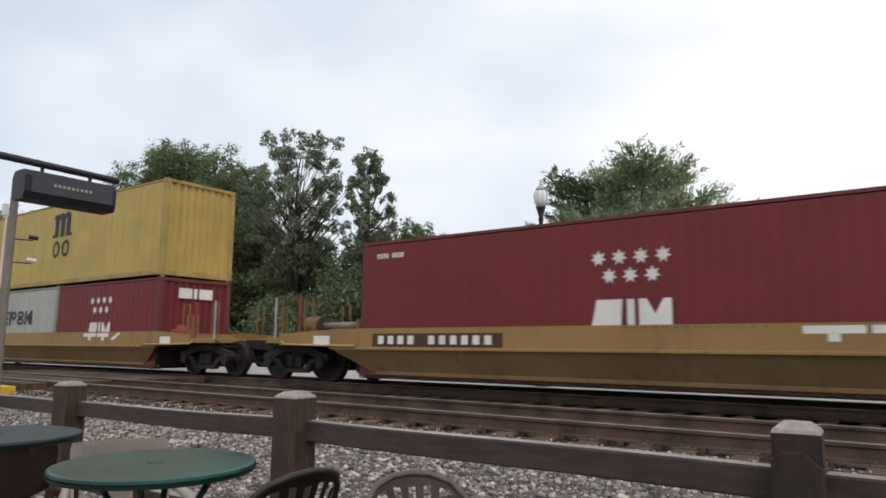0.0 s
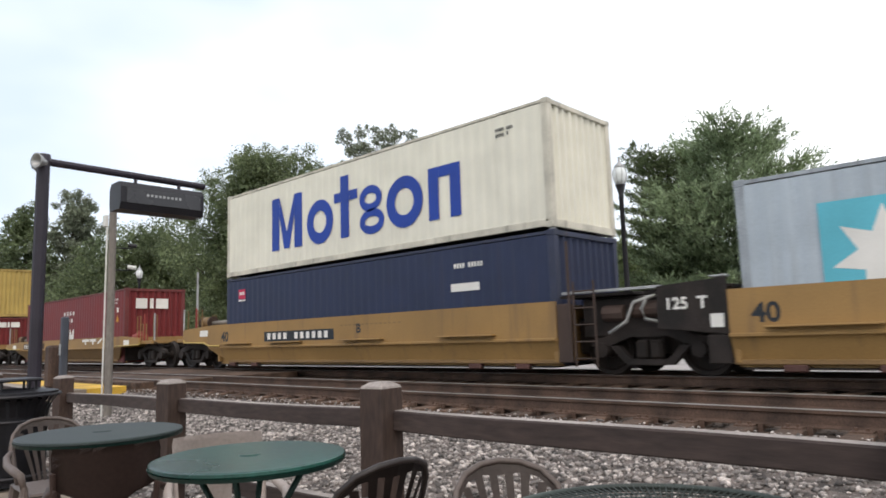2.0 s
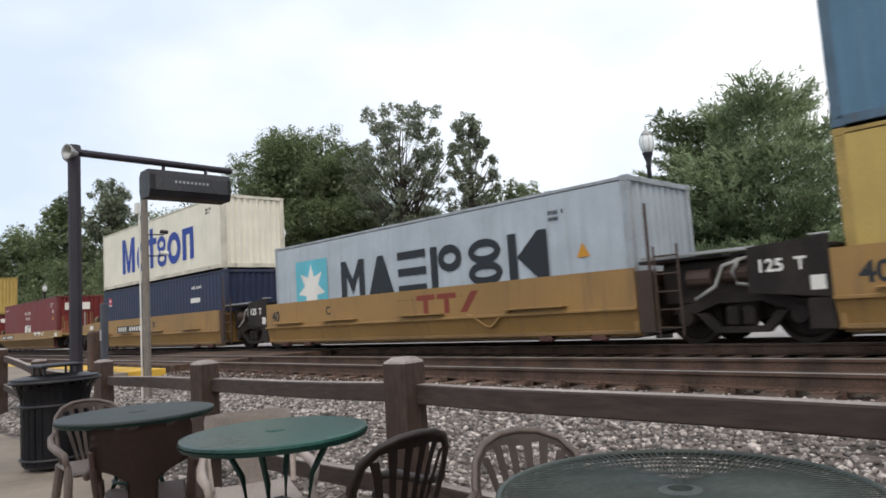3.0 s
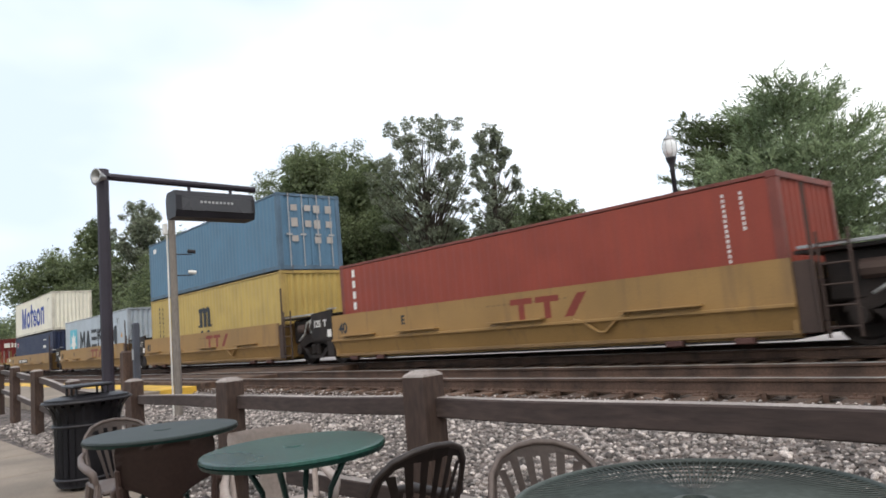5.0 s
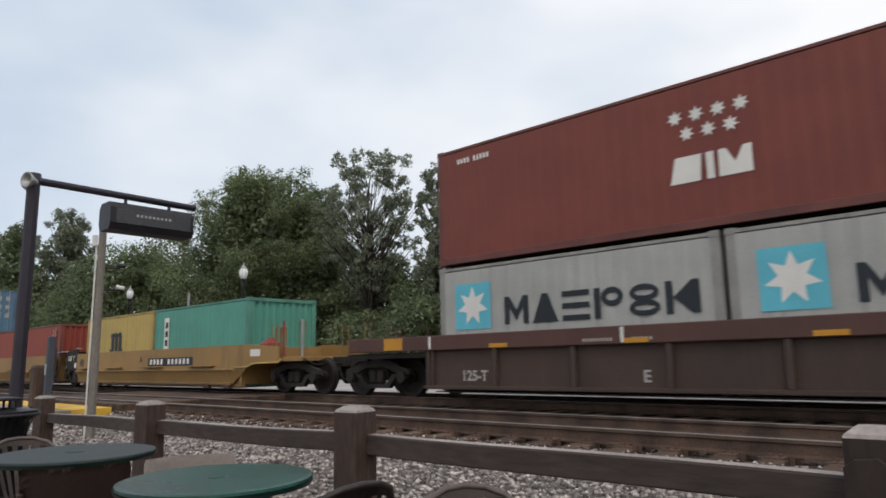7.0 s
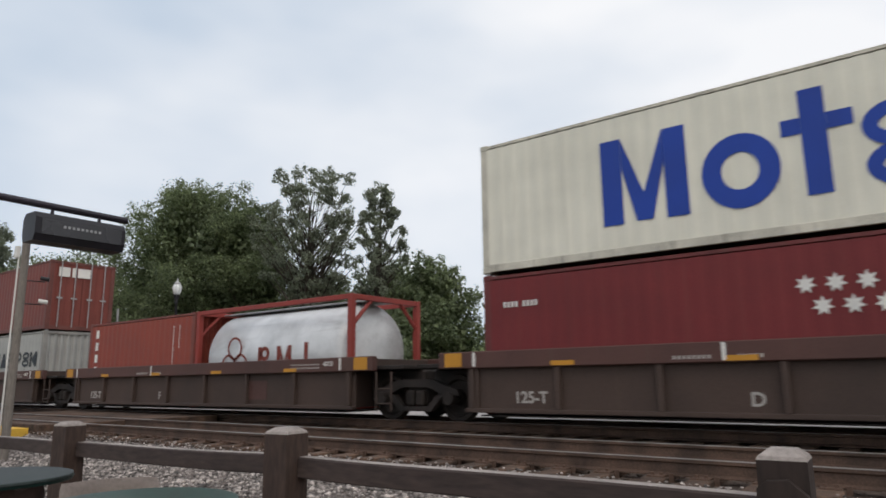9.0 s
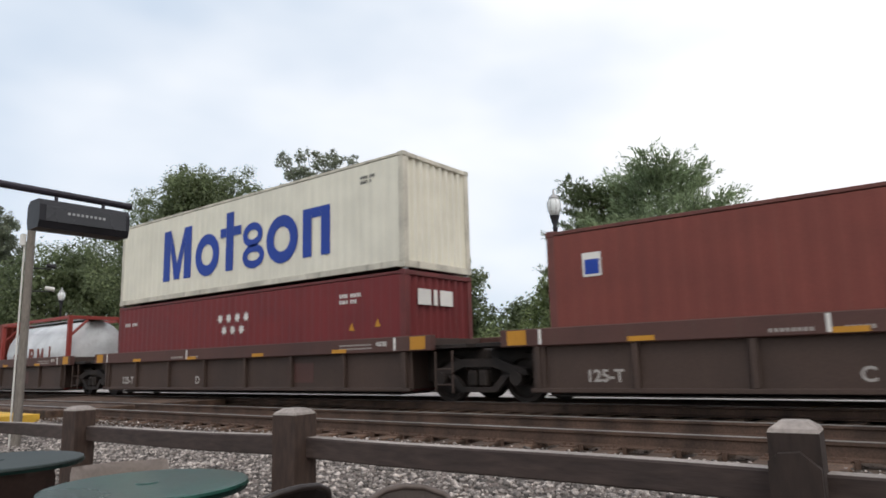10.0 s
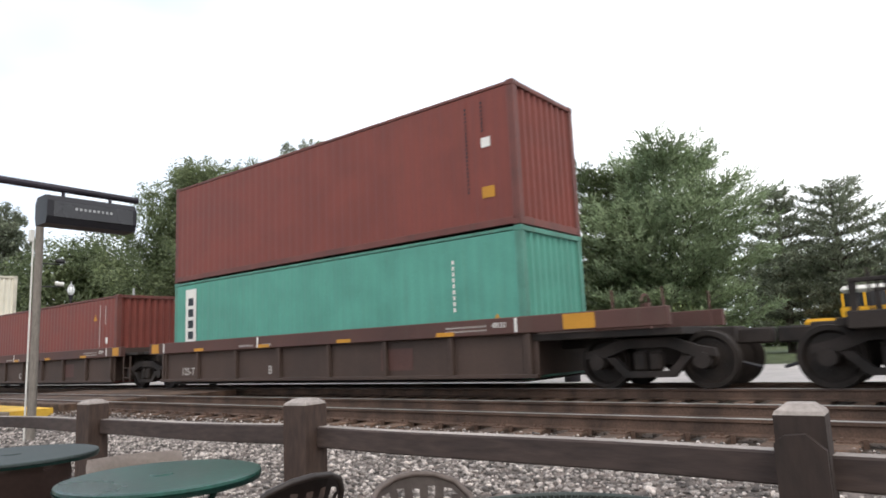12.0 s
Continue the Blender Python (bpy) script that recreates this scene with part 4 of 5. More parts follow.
    for end, sgn, xe in ((left, -1, 0.0), (right, 1, L)):
        if end == "open":
            xs = sorted((xe + sgn * 0.15, xe + sgn * 2.9))
            part("end_deck", boxes((*xs, -1.40, 1.40, 0.92, 1.04), bevel=0.01), body if yellow else "undercar", ob)
            xs = sorted((xe + sgn * 0.2, xe + sgn * 3.4))
            part("centre_sill", boxes((*xs, -0.35, 0.35, 0.75, 1.02), bevel=0.02), "undercar", ob)
            xs = sorted((xe + sgn * 3.3, xe + sgn * 3.92))
            part("coupler", boxes((*xs, -0.14, 0.14, 0.72, 0.98), bevel=0.03), "undercar", ob, "knuckle coupler")
            hose = bmesh.new()
            q = xe + sgn * 3.3
            tube(hose, [(q, -0.45, 0.75), (q + sgn * 0.15, -0.45, 0.45), (q + sgn * 0.5, -0.42, 0.35)], 0.03, 6)
            part("brake_hose", hose, "black_metal", ob)
            bogie(ob, xe + sgn * 2.2)
            if yellow:
                handrails(ob, xe + sgn * 0.5, sgn, low)
                if sgn == -1:
                    part("brake_reservoir", tube(bmesh.new(), [(xe + sgn * 1.55, -0.85, top + 0.12), (xe + sgn * 2.1, -0.85, top + 0.12)], 0.19, 14), low, ob, "round grimy air reservoir", True)
                    for q in (1.53, 2.08):
                        part("reservoir_cap", tube(bmesh.new(), [(xe + sgn * q - 0.03, -0.85, top + 0.12), (xe + sgn * q + 0.03, -0.85, top + 0.12)], 0.205, 14), "well_grime", ob)
                    part("reservoir_rod", tube(bmesh.new(), [(xe + sgn * 0.35, -0.85, top + 0.1), (xe + sgn * 1.56, -0.85, top + 0.1)], 0.07, 8), "grey_pole", ob, "pale brake rod")
                    part("rod_bracket", boxes((xe + sgn * 0.35 - 0.07, xe + sgn * 0.35 + 0.07, -0.95, -0.75, 1.04, top + 0.22), bevel=0.02), low, ob)
                    part("reservoir_bracket", boxes((xe + sgn * 1.8 - 0.06, xe + sgn * 1.8 + 0.06, -0.95, -0.75, 1.04, top), bevel=0.01), body, ob)
                else:
                    part("valve_box", boxes((xe + 0.62, xe + 1.12, -1.2, -0.75, 1.04, top + 0.06), bevel=0.05), "tank_frame", ob, "red valve box")
                    part("valve_dome", tube(bmesh.new(), [(xe + 0.87, -0.98, top + 0.05), (xe + 0.87, -0.98, top + 0.18)], [0.16, 0.1], 12), "tank_frame", ob, "red valve dome")
                    for q in (1.45, 1.72):
                        part("rack_frame", tube(bmesh.new(), [(xe + q, -1.2, 1.04), (xe + q, -1.2, top + 0.42), (xe + q + 0.22, -1.2, top + 0.42), (xe + q + 0.22, -1.2, 1.04)], 0.03, 6), low, ob, "yellow upright frame")
                # paler than the sill: overcast light from above put into the pipe's colour
                part("air_pipe", tube(bmesh.new(), [(xe + sgn * 2.2, yo - 0.03, 0.98), (xe + sgn * 2.1, yo - 0.03, 0.9), (xe + sgn * 0.85, yo - 0.03, 0.88), (xe + sgn * 0.5, yo - 0.03, fold + 0.08), (xe - sgn * 0.1, yo - 0.03, fold + 0.075)], 0.025, 6), "mustard", ob, "pale yellow air pipe along the sill", True)
                for q in (1.9, 2.75):
                    part("stanchion", tube(bmesh.new(), [(xe + sgn * q, -1.25, 0.95), (xe + sgn * q, -1.25, 2.02)], 0.03, 6), "steel" if q > 2 else "tank_frame", ob, "upright grab post")
                part("cut_lever", tube(bmesh.new(), [(xe + sgn * 2.95, -1.35, 0.98), (xe + sgn * 3.0, -1.0, 0.82), (xe + sgn * 3.3, -0.3, 0.85)], 0.02, 6), "undercar", ob)
                part("data_plate", boxes((xe + sgn * 0.9 - 0.25, xe + sgn * 0.9 + 0.25, yo - 0.006, yo - 0.001, top - 0.34, top - 0.15)), "white", ob, "pale data plate")
            else:
                xs = sorted((xe + sgn * 0.9, xe + sgn * 1.5))
                if style == "brown":
                    part("amber_panel", boxes((*xs, yo - 0.005, yo - 0.001, 1.1, 1.36)), "yellow_ink", ob, "amber reflector panel")
                for dx, y in ((1.7, -1.2), (2.5, -1.0), (1.7, 1.2), (2.6, 1.1)):
                    g = bmesh.new()
                    q = xe + sgn * dx
                    tube(g, [(q, y, 1.04), (q, y, 1.72)], 0.022, 6)
                    part("grab_rail", g, body, ob)
                part("brake_wheel", tube(bmesh.new(), [(xe + sgn * 2.0, -0.5 + 0.2 * math.cos(k * math.pi / 8), 1.45 + 0.2 * math.sin(k * math.pi / 8)) for k in range(17)], 0.02, 6), body, ob, "round handbrake wheel")
                part("brake_stand", boxes((xe + sgn * 2.03 - 0.05, xe + sgn * 2.03 + 0.05, -0.55, -0.45, 1.0, 1.5)), body, ob)
        else:
            xs = sorted((xe + sgn * 0.12, xe + sgn * 1.66))
            part("end_arm", boxes((*xs, -0.7, 0.7, 0.42, 1.09), bevel=0.04), "undercar", ob)
            if sgn == 1:
                bogie(ob, L + 1.73)
            if yellow:
                if sgn == -1:
                    part("end_plate", prism(bmesh.new(), [(-0.145, 0.74), (-0.145, 1.62), (-1.28, 1.55), (-1.3, 0.86)], yo + 0.01, yo + 0.06), "undercar", ob, "dark grimy end plate")
                    letters("125  T", 0.19, "white", ob, -1.16, yo + 0.007, 1.16)
                    part("corner_cap", boxes((-0.4, -0.15, yo + 0.005, yo + 0.2, 1.625, 1.66), bevel=0.01), "steel", ob, "worn bright corner cap")
                    part("notice", boxes((-0.42, -0.22, yo + 0.003, yo + 0.009, 0.85, 1.06)), "white", ob, "small white notice")
                    part("end_post", boxes((-0.5, -0.145, yo + 0.02, yo + 0.2, 0.28, 0.738), bevel=0.02), "undercar", ob)
                else:
                    part("end_plate", boxes((L + 0.145, L + 0.45, yo + 0.02, yo + 0.08, 0.3, 1.36), bevel=0.01), "well_grime", ob, "grimy end plate")
                    ladder(ob, L + 0.52, yo + 0.02, 0.22, 1.75, "well_grime")
                    part("grab_post", tube(bmesh.new(), [(L + 0.44, yo + 0.0, 0.4), (L + 0.44, yo + 0.0, 2.5)], 0.028, 8), "well_grime", ob, "tall grimy grab post")
                    for hx in ((1.1, 0.8, 1.45, 1.0, 1.6, 1.32, 2.0, 1.42), (1.86, 1.42, 1.74, 1.2, 1.8, 1.02, 2.06, 0.97)):
                        pts = [(L + hx[k], -1.3, hx[k + 1]) for k in (0, 2, 4, 6)]
                        part("air_hose", tube(bmesh.new(), pts, 0.03, 8), "grey_box", ob, "pale looping air hose", True)
                    part("end_beam", boxes((L + 0.46, L + 2.0, -1.1, 1.1, 0.72, 1.44), bevel=0.04), "undercar", ob, "grimy end beam")
                    for bx, bw, bz in ((0.95, 0.4, 0.95), (1.5, 0.5, 1.0)):
                        part("valve_body", tube(bmesh.new(), [(L + bx, -1.13, bz + 0.2), (L + bx + bw, -1.13, bz + 0.2)], 0.15, 10), "well_grime", ob, "rusty valve body")
                    part("walkway_edge", boxes((L + 0.2, L + 2.15, -1.36, -1.3, 1.53, 1.58), bevel=0.006), "steel", ob, "worn bright walkway edge")
                    h = bmesh.new()
                    tube(h, [(L + 1.35, -0.9, 1.3), (L + 1.3, -1.0, 0.95), (L + 1.1, -1.0, 0.8)], 0.025, 6)
                    part("air_hose", h, "steel", ob)
            else:
                if sgn == 1:
                    ladder(ob, L + 0.92, yo + 0.1, 0.25, 1.05, "well_grime")
                xs = sorted((xe + sgn * 0.35, xe + sgn * 0.75))
                part("amber_panel", boxes((*xs, yo - 0.005, yo - 0.001, 1.1, 1.36)), "yellow_ink", ob, "amber reflector panel")
            xs = sorted((xe + sgn * 0.12, xe + sgn * 1.6))
            part("end_deck", boxes((*xs, -1.3, 1.3, 1.46 if yellow else 1.1, 1.52 if yellow else 1.18), bevel=0.01), "undercar", ob)
    if yellow:
        if not low_sill:
            letters("40", 0.29, "black_ink", ob, 0.2, yo - 0.003, 0.91)
        if stamp:
            letters(stamp, 0.22, "black_ink", ob, stamp_x, yo - 0.003, 1.0)
        if number:
            part("number_plate", boxes((number, number + 3.15, yo - 0.004, yo - 0.001, 0.86, 1.13)), "brown_ink" if low_sill else "black_ink", ob, "dark number panel")
            part("number_marking", shapes([("bar", number + 0.16 + i * 0.26, number + 0.31 + i * 0.26, 0.915, 1.085) for i in range(11) if i != 4], yo - 0.006), "white", ob, "white number marking")["kind"] = "stuff"
        if logo:
            rows = [("bar", logo, logo + 0.6, 1.16, 1.28), ("bar", logo + 0.22, logo + 0.38, 0.84, 1.158), ("bar", logo + 0.68, logo + 1.28, 1.16, 1.28), ("bar", logo + 0.9, logo + 1.06, 0.84, 1.158),
                    ("poly", [(logo + 1.38, 0.84), (logo + 1.6, 0.84), (logo + 1.95, 1.28), (logo + 1.73, 1.28)])]
            part("painted_logo", shapes(rows, yo - 0.003), "red_ink", ob, "faded red logo shapes")
        if low_sill:
            worn = [("bar", 8.6, 9.35, 1.09, 1.2), ("bar", 8.9, 9.05, 0.98, 1.089), ("bar", 9.42, 10.1, 1.09, 1.2), ("bar", 9.7, 9.85, 0.98, 1.089), ("poly", [(10.2, 1.0), (10.4, 1.0), (10.8, 1.2), (10.6, 1.2)])]
            part("worn_logo", shapes(worn, yo - 0.003), "white", ob, "half hidden worn white logo shapes")
        part("faint_text", shapes([("bar", 6.0 + i * 0.16, 6.1 + i * 0.16, 1.18, 1.21) for i in range(14)], yo - 0.002), "well_yellow_dark", ob, "faint worn text")["kind"] = "stuff"
    return ob


STD, HIGH, FLOOR = 2.591, 2.896, 0.69
UP, UPH = FLOOR + STD + 0.045, FLOOR + HIGH + 0.012

# leading car: mustard box over two short boxes
well_car(-30.38, "yellow", "open", "open", number=0.0, low_sill=True)
c = container("grey_box", "pale grey twenty-foot container with dark block logo", -30.38, FLOOR, 6.058)
block_logo(c, 0.5, 1.3, 0.5, 0.55, 6, "black_ink", "dark block logo shapes")
c = container("deep_red", "deep red twenty-foot container with white star emblem", -24.24, FLOOR, 6.058)
seven_stars(c, 2.3, 1.85, 0.36)
part("end_logo", boxes((6.06, 6.066, -0.6, -0.15, 2.0, 2.3), (6.06, 6.066, -0.1, 0.02, 2.0, 2.3), (6.06, 6.066, 0.08, 0.55, 2.0, 2.3)), "white", c, "white logo shapes")
c = container("mustard", "mustard forty-foot container with dark arch logo", -30.38, UP, height=HIGH)
arch_logo(c, 5.4, 1.68, 0.78)

# single deep red box
well_car(-10.29, "yellow", "open", "open", number=0.6, low_sill=True)
c = container("deep_red", "deep red forty-foot container with white star emblem", -10.29, FLOOR, height=HIGH)
seven_stars(c, 5.5, 2.0, 0.37)
tiny_text(c, 0.45, 2.5, 9, 0.13)
tiny_text(c, 11.0, 2.45, 9, 0.1, rows=2)
mark(c, "hazard_triangle", "yellow_ink", [("poly", [(11.35, 1.6), (11.65, 1.6), (11.5, 1.87)])])
mark(c, "logo_panel", "white", [("poly", [(11.42, 1.98), (11.6, 1.98), (11.6, 2.16), (11.42, 2.16)])])
part("end_logo", boxes((12.19, 12.198, -0.8, -0.35, 2.1, 2.5), (12.19, 12.198, -0.25, -0.1, 2.1, 2.5), (12.19, 12.198, 0.0, 0.5, 2.1, 2.5)), "white", c, "white logo shapes")

# five-unit yellow car
well_car(9.67, "yellow", "open", "joint", stamp="B", stamp_x=6.6, number=2.58)
c = container("navy", "navy blue forty-foot container", 9.67, FLOOR)
mark(c, "label_square", "pink_ink", [("bar", 0.72, 1.1, 1.93, 2.22)], "small pinkish red label")
mark(c, "label_bar", "white", [("bar", 0.72, 1.1, 1.86, 1.91)])
part("label_stripe", shapes([("bar", 0.78, 0.86, 2.05, 2.14), ("bar", 0.88, 0.95, 2.05, 2.14), ("bar", 0.97, 1.04, 2.05, 2.14)], FACE - 0.010), "white", c, "white shapes on the label")["kind"] = "stuff"
tiny_text(c, 9.6, 2.05, 10, 0.13, rows=1)
mark(c, "label_bar", "white", [("bar", 9.5, 10.3, 1.55, 1.72)])
c = container("cream", "cream forty-foot container with large blue logo shapes", 9.67, UP)
big_blue_logo(c)
well_car(25.26, "yellow", "joint", "joint", stamp="C", logo=6.7)
c = container("pale_blue", "pale grey-blue forty-foot container with dark block logo", 25.26, FLOOR, height=HIGH)
star_square(c, 1.15, 0.75, 1.6)
block_logo(c, 3.4, 1.15, 1.0, 1.02, 6, "black_ink", "large dark block logo shapes")
mark(c, "hazard_triangle", "yellow_ink", [("poly", [(11.0, 1.5), (11.3, 1.5), (11.15, 1.78)])])
tiny_text(c, 10.4, 2.4, 6, 0.1, "black_ink", 2)
well_car(40.79, "yellow", "joint", "joint", stamp="D", logo=6.7)
c = container("mustard", "mustard forty-foot container with dark arch logo", 40.79, FLOOR, height=HIGH)
arch_logo(c, 5.5, 1.4, 0.72)
upright_text(c, 1.05, 2.4, 9, 0.13, "black_ink")
upright_text(c, 1.45, 2.35, 8, 0.13, "black_ink")
c = container("steel_blue", "steel blue forty-foot container with barred doors", 40.79, UPH, doors=True)
mark(c, "label_bar", "white", [("bar", 0.6, 0.95, 2.1, 2.3)])
for y0, z0, dz in ((-0.72, 2.0, 0.2), (-0.2, 2.0, 0.2), (0.15, 1.95, 0.26), (0.62, 1.95, 0.26), (-0.72, 1.45, 0.3), (-0.2, 1.45, 0.22), (0.15, 1.4, 0.3), (0.62, 1.45, 0.22), (0.15, 0.9, 0.22), (0.62, 0.9, 0.22), (-0.72, 0.95, 0.2)):
    part("door_label", boxes((12.2, 12.206, y0, y0 + 0.24, z0, z0 + dz)), "grey_ink", c, "pale worn door label")
well_car(56.42, "yellow", "joint", "joint", stamp="E", logo=6.7)
c = container("brick", "brick red forty-foot container with upright lettering bars", 56.42, FLOOR)
upright_text(c, 0.6, 2.2, 6, 0.2)
upright_text(c, 11.3, 2.3, 17, 0.055)
upright_text(c, 11.6, 2.3, 8, 0.055)
well_car(71.74, "yellow", "joint", "open", stamp="A", stamp_x=5.75, number=6.4)
c = container("mustard", "mustard twenty-foot container with dark arch logo", 71.74, FLOOR, 6.058)
arch_logo(c, 2.5, 1.22, 0.66, low=False)
upright_text(c, 0.55, 2.2, 14, 0.06, "black_ink")
upright_text(c, 0.85, 2.15, 12, 0.06, "black_ink")
c = container("teal", "sea green twenty-foot container with white upright panel", 77.92, FLOOR, 6.058)
mark(c, "name_panel", "white", [("bar", 0.75, 1.1, 0.9, 2.25)], "white upright panel")
for i in range(4):
    part("panel_mark", shapes([("bar", 0.83, 1.02, 1.0 + i * 0.3, 1.2 + i * 0.3)], FACE - 0.010), "black_ink", c, "dark mark on the panel")

# five-unit brown car
PITCH = 15.84
well_car(91.63, "brown", "open", "joint", stamp="E")
for k, x in enumerate((91.63, 97.78)):
    c = container("grey_box", "pale grey twenty-foot container with a light blue star logo", x, FLOOR, 6.058)
    star_square(c, 0.45, 1.25, 0.95)
    block_logo(c, 1.75, 1.3, 0.55, 0.58, 6, "black_ink", "dark block logo shapes")
c = container("oxide", "oxide brown forty-foot container with white star emblem and barred doors", 91.63, UP, doors=True)
seven_stars(c, 5.5, 1.8, 0.36)
tiny_text(c, 0.6, 2.2, 10, 0.14)
part("end_logo", boxes((12.2, 12.207, -0.9, -0.5, 2.0, 2.35), (12.2, 12.207, -0.42, -0.3, 2.0, 2.35), (12.2, 12.207, -0.22, 0.25, 2.0, 2.35)), "white", c, "white logo shapes")
well_car(107.38, "brown", "joint", "joint", stamp="F")
c = container("brick", "brick red twenty-foot container with upright white marks", 107.38, FLOOR, 6.058)
upright_text(c, 0.45, 2.1, 4, 0.26)
upright_text(c, 5.0, 2.2, 16, 0.055)
upright_text(c, 5.3, 2.2, 8, 0.055)
tank_container(113.5, FLOOR)
well_car(123.13, "brown", "joint", "joint", stamp="D")
c = container("deep_red", "deep red forty-foot container with white star emblem", 123.13, FLOOR)
seven_stars(c, 5.55, 1.75, 0.38, low=False)
tiny_text(c, 0.45, 1.95, 9, 0.13)
tiny_text(c, 10.2, 2.1, 10, 0.11, rows=2)
mark(c, "hazard_triangle", "yellow_ink", [("poly", [(10.5, 1.35), (10.68, 1.35), (10.59, 1.53)])])
mark(c, "hazard_triangle", "yellow_ink", [("poly", [(11.3, 1.4), (11.48, 1.4), (11.39, 1.58)])])
part("end_logo", boxes((12.19, 12.198, -0.8, -0.35, 1.85, 2.2), (12.19, 12.198, -0.25, -0.12, 1.85, 2.2), (12.19, 12.198, -0.02, 0.45, 1.85, 2.2)), "white", c, "white logo shapes")
c = container("cream", "cream forty-foot container with large blue logo shapes and rusty edges", 123.13, UP)
big_blue_logo(c)
well_car(138.75, "brown", "joint", "joint", stamp="C")
c = container("oxide", "oxide brown forty-foot container with small blue label", 138.75, FLOOR, height=HIGH)
mark(c, "label_square", "white", [("bar", 0.7, 1.05, 2.0, 2.42)], "small label")
part("label_fill", shapes([("bar", 0.74, 1.01, 2.04, 2.3)], FACE - 0.010), "blue_ink", c)
upright_text(c, 11.0, 2.55, 18, 0.06)
upright_text(c, 11.4, 2.5, 7, 0.06)
mark(c, "label_bar", "white", [("bar", 11.45, 11.6, 1.3, 1.5)])
mark(c, "hazard_triangle", "yellow_ink", [("poly", [(10.55, 2.1), (10.8, 2.1), (10.67, 2.32)])])
well_car(154.5, "brown", "joint", "open", stamp="B")
c = container("teal", "sea green forty-foot container with white upright panel", 154.5, FLOOR, height=HIGH)
mark(c, "name_panel", "white", [("bar", 0.62, 1.17, 0.75, 2.66)], "white upright panel")
for i in range(5):
    part("panel_mark", shapes([("bar", 0.76, 1.03, 0.9 + i * 0.32, 1.12 + i * 0.32)], FACE - 0.010), "black_ink", c, "dark mark on the panel")
upright_text(c, 10.5, 2.3, 9, 0.08)
mark(c, "hazard_triangle", "yellow_ink", [("poly", [(11.35, 0.95), (11.7, 0.95), (11.55, 1.25)])])
c = container("oxide", "oxide brown forty-foot high container with white codes", 154.5, UPH, height=HIGH)
upright_text(c, 11.0, 2.5, 22, 0.055, "black_ink")
upright_text(c, 11.4, 2.55, 8, 0.055, "black_ink")
mark(c, "label_bar", "yellow_ink", [("bar", 11.35, 11.65, 0.62, 0.85)])
mark(c, "label_bar", "white", [("bar", 11.38, 11.6, 1.65, 1.85)])
well_car(174.6, "dark", "open", "open")


# ---- trees ----
def leaf_cloud(centres, radii, count, size, seed, flat=0.75, droop=0.0, up=0.85, thin=0.55):
    """Small leaf sprays, scattered over the shells of many clumps; one mesh of quads."""
    rng = np.random.default_rng(seed)
    centres, radii = np.array(centres), np.array(radii)
    w = radii ** 2
    k = rng.choice(len(centres), count, p=w / w.sum())
    d = rng.normal(size=(count, 3))
    d /= np.linalg.norm(d, axis=1, keepdims=True)
    r = radii[k] * np.where(rng.random(count) < 0.6, 0.55 + 0.5 * rng.random(count), np.minimum(1.15, np.abs(rng.normal(size=count)) * 0.75))
    p = centres[k] + d * r[:, None] * [1, 1, flat]
    p[:, 2] -= droop * r * rng.random(count)
    n = d + rng.normal(size=(count, 3)) * 0.7 + [0, 0, up]
    n /= np.linalg.norm(n, axis=1, keepdims=True)
    a = np.cross(n, rng.normal(size=(count, 3)))
    a /= np.linalg.norm(a, axis=1, keepdims=True)
    b = np.cross(n, a)
    s = size * (0.5 + rng.random((count, 1)))
    asp = thin + 0.7 * thin * rng.random((count, 1))
    bend = n * s * 0.25
    co = np.stack([p - a * s, p + b * s * asp + bend, p + a * s, p - b * s * asp + bend], 1).reshape(-1, 3)
    return co


def quads(name, co, material, parent):
    n = len(co) // 4
    me = bpy.data.meshes.new(name)
    me.vertices.add(len(co))
    me.vertices.foreach_set("co", co.ravel())
    me.loops.add(4 * n)
    me.loops.foreach_set("vertex_index", np.arange(4 * n, dtype=np.int32))
    me.polygons.add(n)
    me.polygons.foreach_set("loop_start", np.arange(0, 4 * n, 4, dtype=np.int32))
    me.update(calc_edges=True)
    me.materials.append(M[material])
    ob = new(name, me)
    ob.parent = parent
    return ob


